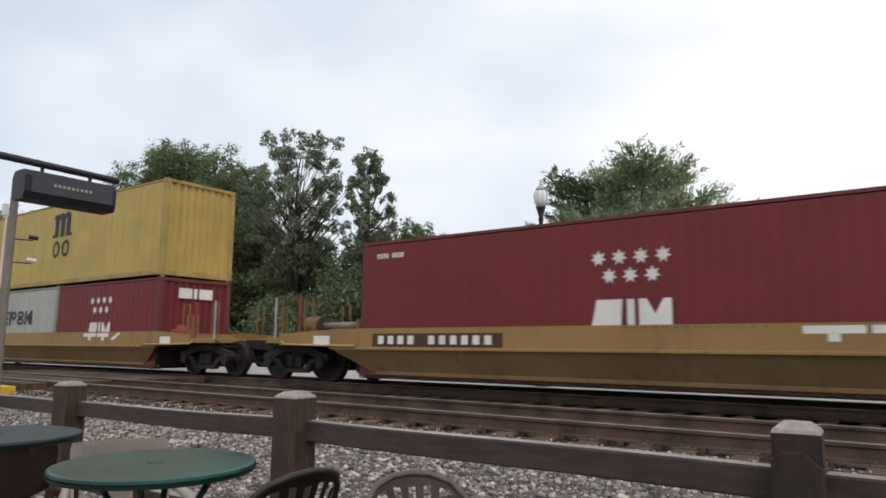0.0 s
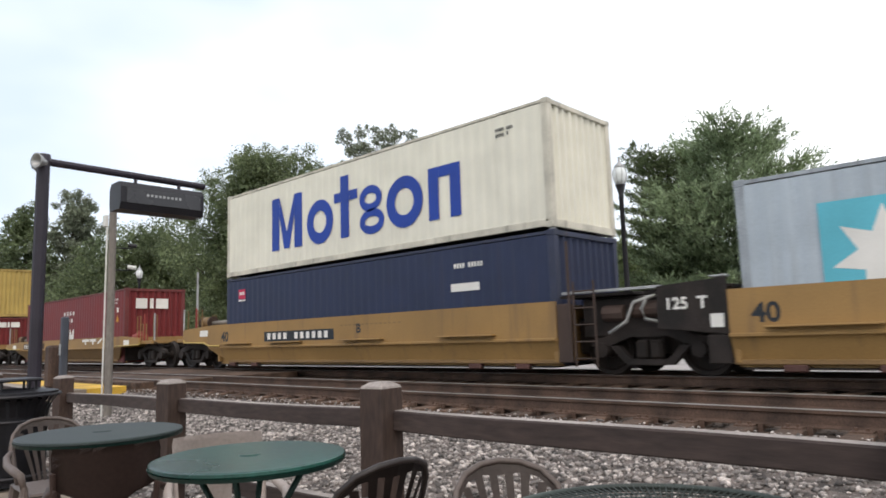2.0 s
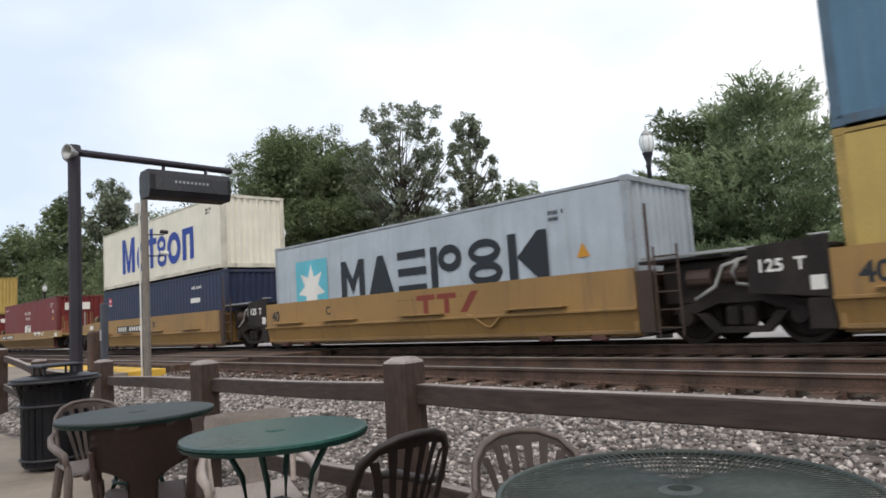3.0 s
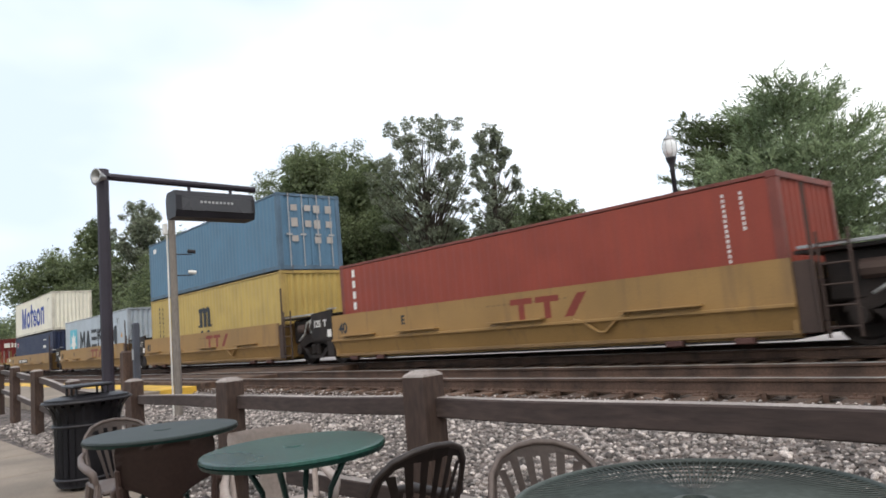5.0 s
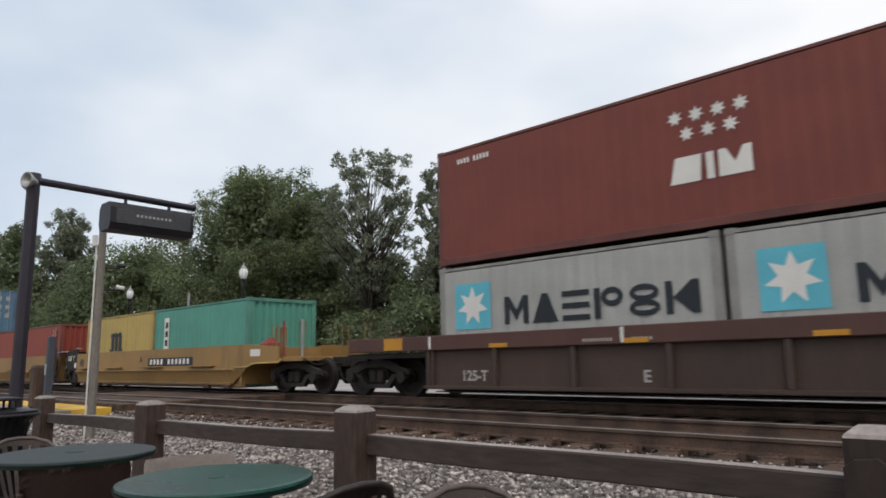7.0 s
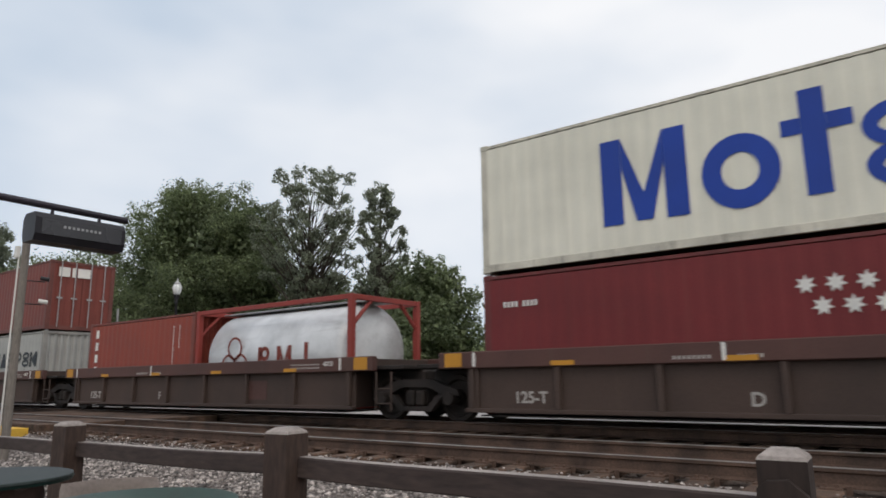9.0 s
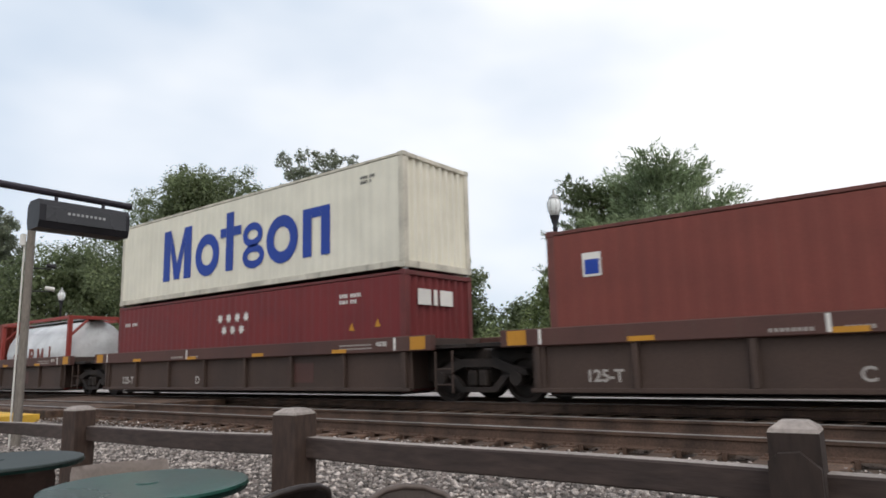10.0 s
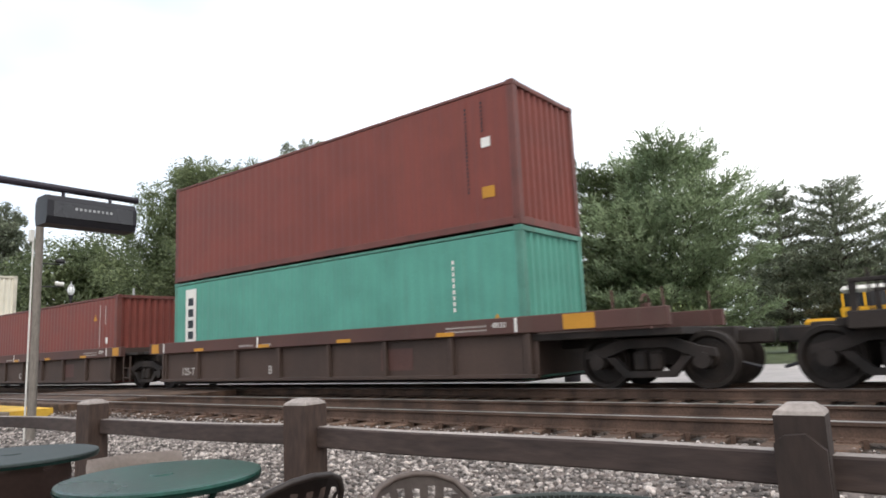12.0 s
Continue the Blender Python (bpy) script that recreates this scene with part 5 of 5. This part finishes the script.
def tree(x, y, height, width, label, leaf="leaf", seed=1, count=30000, size=0.10, low=0.15, clumps=46, clump=0.15, shape="round", lean=0.0, z0=0.3, kind="broadleaf tree"):
    """Tapered trunk, curved limbs, and clumps of leaf sprays at the ends of the limbs."""
    rng = np.random.default_rng(seed)
    ob = thing("tree", pose(x, y, z0), label, kind, "trees beyond the railway")
    h, w = height, width / 2
    bm = bmesh.new()
    top = h * 0.93
    trunk = [(lean * h * q + rng.uniform(-0.02, 0.02) * h * q, rng.uniform(-0.02, 0.02) * h * q, top * q) for q in (0, 0.1, 0.25, 0.45, 0.65, 0.85, 1.0)]
    r0 = 0.018 * h
    tube(bm, trunk, [r0 * 1.4, r0 * 1.05, r0 * 0.9, r0 * 0.7, r0 * 0.48, r0 * 0.22, r0 * 0.08], 8)
    centres, radii = [], []
    for i in range(clumps):
        u = (i + 0.5) / clumps
        q = low + (1 - low) * u
        ang = i * 2.4 + rng.uniform(-0.5, 0.5)
        if shape == "round":
            env = math.sqrt(max(0.06, 1 - (2 * u - 0.85) ** 2 / 1.35)) if u > 0.4 else 0.85 + 0.3 * u
        elif shape == "vase":
            env = 0.3 + 0.8 * math.sin(math.pi * min(1, u) * 0.8)
        else:
            env = 0.6 + 0.45 * math.sin(math.pi * (0.1 + 0.75 * u)) - 0.4 * u
        reach = w * env * math.sqrt(rng.uniform(0.1, 1.0))
        c = Vector((lean * h * q + reach * math.cos(ang), reach * math.sin(ang), h * q * 0.96 + rng.uniform(-0.03, 0.03) * h))
        s = Vector(trunk[0]).lerp(Vector(trunk[-1]), max(0.08, q - 0.22 * min(1, reach / (0.3 * h)) - 0.05))
        m = s.lerp(c, 0.55) + Vector((0, 0, -0.02 * h))
        tube(bm, [s, m, c], [r0 * 0.42 * (1.1 - u), r0 * 0.25 * (1.1 - u), r0 * 0.06], 5, cap=False)
        rad = clump * w * 2 * rng.uniform(0.5, 1.1)
        centres.append(c)
        radii.append(rad)
        for _ in range(5):
            d = Vector(rng.normal(size=3))
            centres.append(c + d.normalized() * rad * rng.uniform(0.7, 1.15))
            radii.append(rad * rng.uniform(0.25, 0.5))
    part("trunk", bm, "bark", ob, "brown trunk and limbs")
    co = leaf_cloud(centres, radii, count, size, seed + 50, flat=0.85, droop=0.15)
    if shape == "round":
        # shaded inner twigs and leaves close the crown
        inner = [Vector((c.x * 0.62, c.y * 0.62, max(c.z * 0.9, low * h + 0.1 * h))) for c in centres[::6]]
        co = np.concatenate([co, leaf_cloud(inner, [clump * w * 2.2] * len(inner), count // 3, size * 1.9, seed + 90, flat=0.85)])
    quads("crown", co, leaf, ob)
    return ob


def pine(x, y, height, width, label, leaf="pine", seed=1, count=26000, size=0.12, low=0.06, layers=11, z0=0.3, top_env=0.28):
    """A soft pine: whorls of boughs that rise to their tips, feathered with thin needle sprays."""
    rng = np.random.default_rng(seed)
    ob = thing("tree", pose(x, y, z0), label, "pine tree", "trees beyond the railway")
    h, w = height, width / 2
    bm = bmesh.new()
    r0 = 0.018 * h
    tube(bm, [(0, 0, 0), (0.01 * h, 0, 0.4 * h), (0.0, 0.01 * h, 0.8 * h), (0, 0, 0.97 * h)], [r0 * 1.3, r0, r0 * 0.5, r0 * 0.1], 8)
    boughs = []
    for k in range(layers):
        u = (k + 0.5 * rng.random()) / (layers - 1)
        z = h * (low + (0.9 - low) * min(1, u))
        env = (0.85 + 0.2 * math.sin(math.pi * u * 0.9)) * (1 - max(0, u - 0.5) / 0.5 * (1 - top_env))
        n = 9 if u < 0.8 else 6
        for b in range(n):
            ang = 2 * math.pi * (b + rng.uniform(-0.4, 0.4)) / n + k * 0.7
            reach = w * env * rng.uniform(0.55, 1.02)
            rise = reach * rng.uniform(0.05, 0.35) + 0.035 * h * max(0, u - 0.35) * rng.uniform(0.5, 1.3)
            tip = Vector((reach * math.cos(ang), reach * math.sin(ang), z + rise))
            tube(bm, [(0, 0, z - 0.02 * h), (tip.x * 0.55, tip.y * 0.55, z + rise * 0.3), tip], [r0 * 0.3, r0 * 0.18, r0 * 0.04], 5, cap=False)
            # side twigs along the bough
            for q in np.linspace(0.25, 1.0, 8):
                for side in (-1, 0, 1):
                    spread = side * (0.45 * (1.05 - 0.6 * q)) * reach * rng.uniform(0.4, 1.0)
                    boughs.append((tip.x * q, tip.y * q, z - 0.02 * h + (rise + 0.02 * h) * q ** 1.7, ang + side * 0.8 + rng.uniform(-0.3, 0.3), abs(spread) + 0.16 * w * rng.uniform(0.5, 1.0)))
    for _ in range(6):
        boughs.append((rng.normal() * 0.04 * w, rng.normal() * 0.04 * w, h * rng.uniform(0.86, 0.96), rng.uniform(0, 6.3), 0.12 * w))
    part("trunk", bm, "bark", ob, "brown trunk and boughs")
    t = np.array(boughs)
    k = rng.choice(len(t), count, p=t[:, 4] / t[:, 4].sum())
    f = rng.random(count)
    out = np.stack([np.cos(t[k, 3]), np.sin(t[k, 3]), np.full(count, 0.32)], 1)
    p = t[k, :3] + out * (f * t[k, 4])[:, None] + rng.normal(size=(count, 3)) * 0.016 * w * [1, 1, 1.2]
    d = out + rng.normal(size=(count, 3)) * 0.55 + [0, 0, 0.25]
    d /= np.linalg.norm(d, axis=1, keepdims=True)
    s = np.cross(d, rng.normal(size=(count, 3)) * 0.6 + [0, 0, 1])
    s /= np.linalg.norm(s, axis=1, keepdims=True)
    ln = size * (0.6 + 0.8 * rng.random((count, 1)))
    wd = ln * 0.13
    co = np.stack([p, p + d * ln * 0.5 + s * wd, p + d * ln, p + d * ln * 0.5 - s * wd], 1).reshape(-1, 3)
    quads("crown", co, leaf, ob)
    return ob


def hedge_row(name, x0, x1, y, h0, h1, depth, count, size, leaf, seed, label):
    """A far belt of scrub and woodland, too dense to count."""
    rng = np.random.default_rng(seed)
    n = 90
    cx = rng.uniform(x0, x1, n)
    r = rng.uniform(0.18, 0.34, n) * (h0 + h1) / 2
    hh = np.interp(cx, [x0, x1], [h0, h1])
    cz = rng.uniform(0.1, 0.92, n) * hh
    cs = np.stack([cx, y + rng.uniform(-depth, depth, n), np.maximum(0.4, cz)], 1)
    ob = quads(name, leaf_cloud(cs, r, count, size, seed), leaf, None)
    return tagged(ob, label, "woodland", kind="stuff")


tree(-47.44, 30, 17.1, 15.4, "broad dark green deciduous tree with a dense rounded crown", "leaf_dark", 3, 130000, 0.075, 0.08, 90, 0.12)
tree(-41.34, 31, 14.6, 7.0, "dark green deciduous tree beside a broader one", "leaf_dark", 4, 45000, 0.075, 0.15, 44, 0.16)
tree(-34.13, 30, 15.5, 6.8, "tall sparse grey-green locust tree with open branches", "leaf_blue", 5, 42000, 0.062, 0.36, 210, 0.07, "vase")
tree(-27.6, 30, 13.2, 3.9, "slim upright grey-green tree", "leaf_blue", 6, 26000, 0.062, 0.25, 130, 0.1, "column")
tree(-24.33, 31, 7.9, 6.2, "low bushy green tree", "leaf_dark", 7, 24000, 0.075, 0.08, 44, 0.16)
tree(-29.48, 33, 8.4, 8.0, "low bushy green tree", "leaf_dark", 8, 24000, 0.08, 0.1, 44, 0.16)
tree(-36.11, 33, 8.4, 9.0, "low bushy green tree", "leaf_dark", 9, 24000, 0.08, 0.1, 44, 0.16)
tree(-65.04, 28, 12.2, 16.0, "broad dark green deciduous tree", "leaf_dark", 10, 45000, 0.10, 0.08, 70, 0.14)
tree(-78.49, 24, 10.6, 12.0, "green deciduous tree by the line", "leaf_dark", 11, 28000, 0.11, 0.1, 50, 0.15)
tree(-77.59, 25.5, 18.2, 8.5, "tall grey-green deciduous tree with a ragged top", "leaf_blue", 12, 15000, 0.10, 0.35, 70, 0.085)
tree(-93.96, 25, 19.2, 9.0, "tall dark deciduous tree with a ragged top", "leaf_dark", 13, 18000, 0.12, 0.1, 60, 0.12)
tree(-112.13, 25, 17.0, 16.0, "tall dark deciduous tree", "leaf_dark", 14, 22000, 0.15, 0.1, 50, 0.14)
pine(-9.15, 26, 8.7, 7.1, "broad white pine with spreading soft boughs", "pine", 15, 110000, 0.19, 0.04, 16, top_env=0.62)
pine(-11.73, 26.3, 8.6, 4.6, "dark pine with spreading boughs", "leaf_dark", 16, 42000, 0.19, 0.24, 11, top_env=0.75)
pine(-7.69, 38, 9.1, 4.8, "grey-green young pine with a pointed crown", "leaf_blue", 17, 30000, 0.2, 0.05, 14)
pine(-5.19, 38.5, 8.9, 5.6, "grey-green young pine with a bushy crown", "leaf_blue", 18, 32000, 0.2, 0.05, 14, top_env=0.5)
pine(-2.19, 39, 6.9, 5.2, "dark young pine with a bushy crown", "leaf_blue", 19, 27000, 0.2, 0.05, 11, top_env=0.5)
tree(2.41, 40, 6.6, 6.0, "dark bushy roadside tree", "leaf_dark", 20, 16000, 0.08, 0.08, 40, 0.16)
tree(7.72, 40, 7.2, 7.0, "dark bushy roadside tree", "leaf_dark", 21, 16000, 0.08, 0.08, 40, 0.16)
tree(-22.21, 42, 6.9, 6.4, "low bushy green tree", "leaf", 22, 14000, 0.085, 0.06, 40, 0.16)
tree(-17.35, 40, 7.6, 6.0, "low bushy green tree", "leaf_dark", 23, 14000, 0.085, 0.06, 40, 0.16)
hedge_row("far_woods", -60, 16, 62, 7.6, 8.4, 3, 40000, 0.2, "leaf_dark", 31, "far belt of dark green woodland")
hedge_row("scrub_belt", -72, -22, 27, 6.0, 4.4, 2.0, 60000, 0.10, "leaf_dark", 32, "dense green scrub beyond the railway")
hedge_row("pine_scrub", -17, -7.4, 24.5, 2.9, 2.4, 1.2, 22000, 0.06, "leaf", 33, "light green scrub under the pines")
hedge_row("line_side_woods", -200, -70, 27, 12, 8, 5.0, 45000, 0.2, "leaf_dark", 34, "dark woodland along the line")


# ---- patio furniture ----
def bistro_table(x, y, r, top, material, label, mesh=False):
    ob = thing("patio_table", pose(x, y, 0.15), label, "table", "patio tables")
    h = top - 0.15
    if mesh:
        bm = bmesh.new()
        n = 140
        for i in range(n):
            a = 2 * math.pi * i / n
            c, s = math.cos(a), math.sin(a)
            tube(bm, [(0.045 * c, 0.045 * s, h - 0.006), (r * c * 0.985, r * s * 0.985, h - 0.006)], 0.0022, 4, cap=False)
        for q in (0.3, 0.45, 0.6, 0.72, 0.83, 0.92):
            tube(bm, [(r * q * math.cos(2 * math.pi * k / 48), r * q * math.sin(2 * math.pi * k / 48), h - 0.012) for k in range(49)], 0.003, 4, cap=False)
        part("mesh_top", bm, material, ob, "open wire mesh top")
        part("hub", lathe(bmesh.new(), [(0.025, h - 0.02), (0.05, h - 0.02), (0.052, h - 0.004), (0.03, h), (0.025, h - 0.018)], 20), material, ob)
        part("rim", tube(bmesh.new(), [(r * math.cos(2 * math.pi * k / 64), r * math.sin(2 * math.pi * k / 64), h - 0.008) for k in range(65)], 0.0095, 8), "mesh_green", ob, "dark green round rim", True)
    else:
        part("tabletop", lathe(bmesh.new(), [(r * 0.9, h - 0.022), (r - 0.006, h - 0.02), (r, h - 0.012), (r - 0.002, h - 0.003), (r - 0.014, h), (r * 0.12, h + 0.001), (r * 0.1, h + 0.005), (0.02, h + 0.005)], 56), material, ob, "round green table top", False)
        part("rim", lathe(bmesh.new(), [(r - 0.03, h - 0.029), (r - 0.004, h - 0.029), (r + 0.002, h - 0.016), (r - 0.02, h - 0.022)], 56), "green_edge", ob, "dark green rim")
    for k in range(4):
        a = math.pi / 4 + k * math.pi / 2
        c, s = math.cos(a), math.sin(a)
        bm = tube(bmesh.new(), [(r * 0.75 * c, r * 0.75 * s, 0.0), (r * 0.55 * c, r * 0.55 * s, 0.22), (r * 0.3 * c, r * 0.3 * s, 0.45), (r * 0.38 * c, r * 0.38 * s, 0.62), (r * 0.6 * c, r * 0.6 * s, h - 0.03)], 0.011, 8)
        part("leg", bm, "green_edge", ob, smooth=True)
    part("brace_ring", tube(bmesh.new(), [(r * 0.31 * math.cos(2 * math.pi * k / 24), r * 0.31 * math.sin(2 * math.pi * k / 24), 0.45) for k in range(25)], 0.008, 6), "green_edge", ob)
    return ob


def resin_chair(x, y, turn, material, label, solid=False, top=0.80, wide=0.185):
    """A moulded armchair that faces +y before it is turned."""
    ob = thing("patio_chair", pose(x, y, 0.15, 0, 0, turn), label, "chair", "patio chairs")
    part("seat", boxes((-wide - 0.02, wide + 0.02, -0.2, 0.22, 0.40, 0.425), bevel=0.012), material, ob)

    def back_point(u, v):
        """u across from -1 to 1, v up the back from 0 to 1."""
        w = wide + 0.045 * v
        return Vector((u * w, -0.22 - 0.12 * v + 0.07 * u * u, 0.42 + (top - 0.45) * v))

    def strip(rows):
        """A thin curved sheet through rows of points."""
        bm = bmesh.new()
        grid = [[bm.verts.new(p) for p in row] for row in rows]
        for a, b in zip(grid, grid[1:]):
            for i in range(len(a) - 1):
                bm.faces.new((a[i], a[i + 1], b[i + 1], b[i]))
        bmesh.ops.solidify(bm, geom=bm.faces[:], thickness=0.012)
        return bm

    if solid:
        rows = []
        for j in range(13):
            v = j / 12
            q = min(1.0, max(0.0, (v - 0.34) / 0.2))
            lim = 0.36 + (0.84 - 0.2 * v) * q * q * (3 - 2 * q)
            if v > 0.93:
                lim *= 0.965
            rows.append([back_point(lim * (2 * i / 8 - 1), v) for i in range(9)])
        part("back_panel", strip(rows), material, ob, smooth=True)
        for s in (-1, 1):
            part("back_post", tube(bmesh.new(), [back_point(s * 1.02, 0.72), back_point(s * 1.1, 0.4), back_point(s * 1.16, 0.0)], 0.013, 8), material, ob)
    else:
        edge = [(-1, 0.0), (-1.03, 0.3), (-1.0, 0.58), (-0.88, 0.78), (-0.66, 0.91), (-0.34, 0.98), (0, 1.0), (0.34, 0.98), (0.66, 0.91), (0.88, 0.78), (1.0, 0.58), (1.03, 0.3), (1, 0.0)]
        # a flat moulded band, deeper over the top than at the sides
        rows = [[back_point(u, v), back_point(u * (1 - 0.11 * abs(u)), v - 0.10 * max(0.0, 1 - abs(u)) - 0.035 * min(1, v * 3))] for u, v in edge]
        part("back_frame", strip(rows), material, ob)
        part("back_bead", tube(bmesh.new(), [back_point(u, v) for u, v in edge], 0.011, 6), material, ob, smooth=True)
        for u in (-0.68, -0.41, -0.14, 0.14, 0.41, 0.68):
            vt = 0.93 - 0.3 * u * u
            part("slat", strip([[back_point(k * u - d, v), back_point(k * u + d, v)] for k, d, v in ((0.6, 0.052, 0.0), (0.74, 0.058, 0.3), (0.9, 0.066, 0.65), (1.0, 0.075, vt))]), material, ob)
    for s in (-1, 1):
        arm = tube(bmesh.new(), [back_point(s * 1.02, 0.52), Vector((s * (wide + 0.055), -0.17, 0.575)), Vector((s * (wide + 0.07), -0.06, 0.545)), Vector((s * (wide + 0.075), 0.14, 0.54)), Vector((s * (wide + 0.06), 0.22, 0.525)), Vector((s * (wide + 0.045), 0.23, 0.45))], [0.012, 0.015, 0.019, 0.021, 0.018, 0.015], 8)
        part("armrest", arm, material, ob, smooth=True)
        part("leg", tube(bmesh.new(), [(s * (wide + 0.045), 0.23, 0.47), (s * (wide + 0.045), 0.24, 0.4), (s * (wide + 0.06), 0.27, 0.0)], [0.016, 0.022, 0.018], 8), material, ob)
        part("leg", tube(bmesh.new(), [(s * wide, -0.19, 0.42), (s * (wide + 0.04), -0.28, 0.0)], [0.026, 0.02], 8), material, ob)
    return ob


def litter_bin(x, y):
    ob = thing("litter_bin", pose(x, y, 0.15), "black steel slatted litter bin with a flared rim and raised lid", "litter bin")
    n = 26
    for k in range(n):
        a = 2 * math.pi * k / n
        c, s = math.cos(a), math.sin(a)
        bm = bmesh.new()
        for (r0, z0), (r1, z1) in zip([(0.27, 0.05), (0.275, 0.60), (0.30, 0.69)], [(0.275, 0.60), (0.30, 0.69), (0.36, 0.77)]):
            q = [bm.verts.new((r0 * c - t * s, r0 * s + t * c, z0)) for t in (-0.022, 0.022)] + [bm.verts.new((r1 * c - t * s, r1 * s + t * c, z1)) for t in (0.024, -0.024)]
            bm.faces.new(q)
        bmesh.ops.solidify(bm, geom=bm.faces[:], thickness=0.006)
        part("slat", bm, "black_metal", ob)
    for r, z in ((0.275, 0.1), (0.283, 0.56), (0.362, 0.77)):
        part("hoop", tube(bmesh.new(), [(r * math.cos(2 * math.pi * k / 40), r * math.sin(2 * math.pi * k / 40), z) for k in range(41)], 0.014, 6), "black_metal", ob)
    part("liner", lathe(bmesh.new(), [(0.25, 0.03), (0.255, 0.73), (0.235, 0.73), (0.23, 0.05)], 28), "black_metal", ob)
    part("lid", lathe(bmesh.new(), [(0.35, 0.78), (0.35, 0.80), (0.22, 0.82), (0.2, 0.80)], 32), "black_metal", ob)
    for dx, dy in ((-0.17, -0.13), (-0.17, 0.13), (0.17, -0.13), (0.17, 0.13), (0.0, -0.13), (0.0, 0.13)):
        part("lid_post", tube(bmesh.new(), [(dx, dy, 0.80), (dx, dy, 0.895)], 0.011, 6), "black_metal", ob)
    part("rain_cap", boxes((-0.23, 0.23, -0.17, 0.17, 0.89, 0.915), bevel=0.01), "black_metal", ob, "flat raised lid plate")


bistro_table(-2.203, 1.247, 0.325, 0.925, "green_top", "round bright green painted metal patio table")
bistro_table(-3.494, 1.238, 0.358, 0.915, "dark_green_top", "round dull green metal patio table")
bistro_table(-0.832, 1.535, 0.435, 0.85, "mesh_green", "round dark green wire mesh patio table", mesh=True)
resin_chair(-1.992, 1.461, 86, "chair_dark", "dark brown moulded plastic patio armchair with a slatted fan back", wide=0.165, top=0.81)
resin_chair(-1.242, 1.567, -125, "chair_grey", "grey-brown moulded plastic patio armchair with a slatted fan back", wide=0.155, top=0.775)
resin_chair(-2.792, 1.485, -112, "chair_tan", "pale tan moulded plastic patio chair with a broad solid back", solid=True, top=0.77, wide=0.155)
resin_chair(-3.234, 1.172, 68, "chair_brown", "brown moulded plastic patio chair with a solid back", solid=True, top=0.80, wide=0.155)
resin_chair(-4.263, 1.303, -94, "chair_grey", "grey-brown moulded plastic patio armchair by the bin", top=0.785, wide=0.165)
litter_bin(-6.92, 1.76)


# ---- parked school bus ----
def school_bus(x, y, z, turn=0):
    ob = thing("school_bus", pose(x, y, z, 0, 0, turn), "yellow school bus with a white roof parked beyond the railway", "bus")
    part("body", boxes((0, 9.0, -1.2, 1.2, 0.55, 2.05), bevel=0.08), "bus_yellow", ob)
    part("roof", boxes((0.05, 8.95, -1.17, 1.17, 2.66, 3.0), bevel=0.16), "white", ob, "white roof")
    part("window_band", boxes((0.08, 8.92, -1.16, 1.16, 2.051, 2.659)), "window", ob, "dark window band")
    for i in range(11):
        part("pillar", boxes((0.1 + i * 0.87, 0.22 + i * 0.87, -1.19, -1.161, 2.051, 2.659)), "bus_yellow", ob)
    part("hood", boxes((-1.6, -0.01, -1.0, 1.0, 0.6, 1.6), bevel=0.15), "bus_yellow", ob)
    for xx in (-0.7, 6.6):
        for yy in (-1.15, 0.9):
            part("wheel", tube(bmesh.new(), [(xx, yy, 0.48), (xx, yy + 0.26, 0.48)], 0.48, 18), "black_metal", ob)


school_bus(-5.0, 36.6, 0.36)


# ---- loose stone and ties ----
stones("gravel_bed_stones", 44000, -13, 7.0, 2.12, 6.5, 0.009, 0.036, "pale grey crushed stone between fence and track")
stones("far_gravel_stones", 1500, -16, -13, 2.2, 6.3, 0.025, 0.05, "pale grey crushed stone between fence and track")
stones("track_ballast_stones", 9000, -30, 6, 6.5, 10.2, 0.02, 0.045, "dark crushed ballast stones between the ties", "ballast", 0.2, -0.01)
stones("spilled_gravel_stones", 1500, -16, 5, 6.3, 6.76, 0.008, 0.026, "pale crushed stone spilled over the tie ends", lift=0.045)
ties(near_track, NEAR, -62, 18)
ties(far_track, FAR, -30, 14)


# ---- what moves ----
def motions():
    for ob, x, y, z in MOVING:
        walk(ob, [(0.5 * k, pose(x + run(0.5 * k), y, z)) for k in range(25)])
    for w, xa in WHEELS:
        walk(w, [(k / 30, pose(xa, 0, 0.46, 0, math.degrees(run(k / 30) / 0.46), 0)) for k in range(361)])


motions()
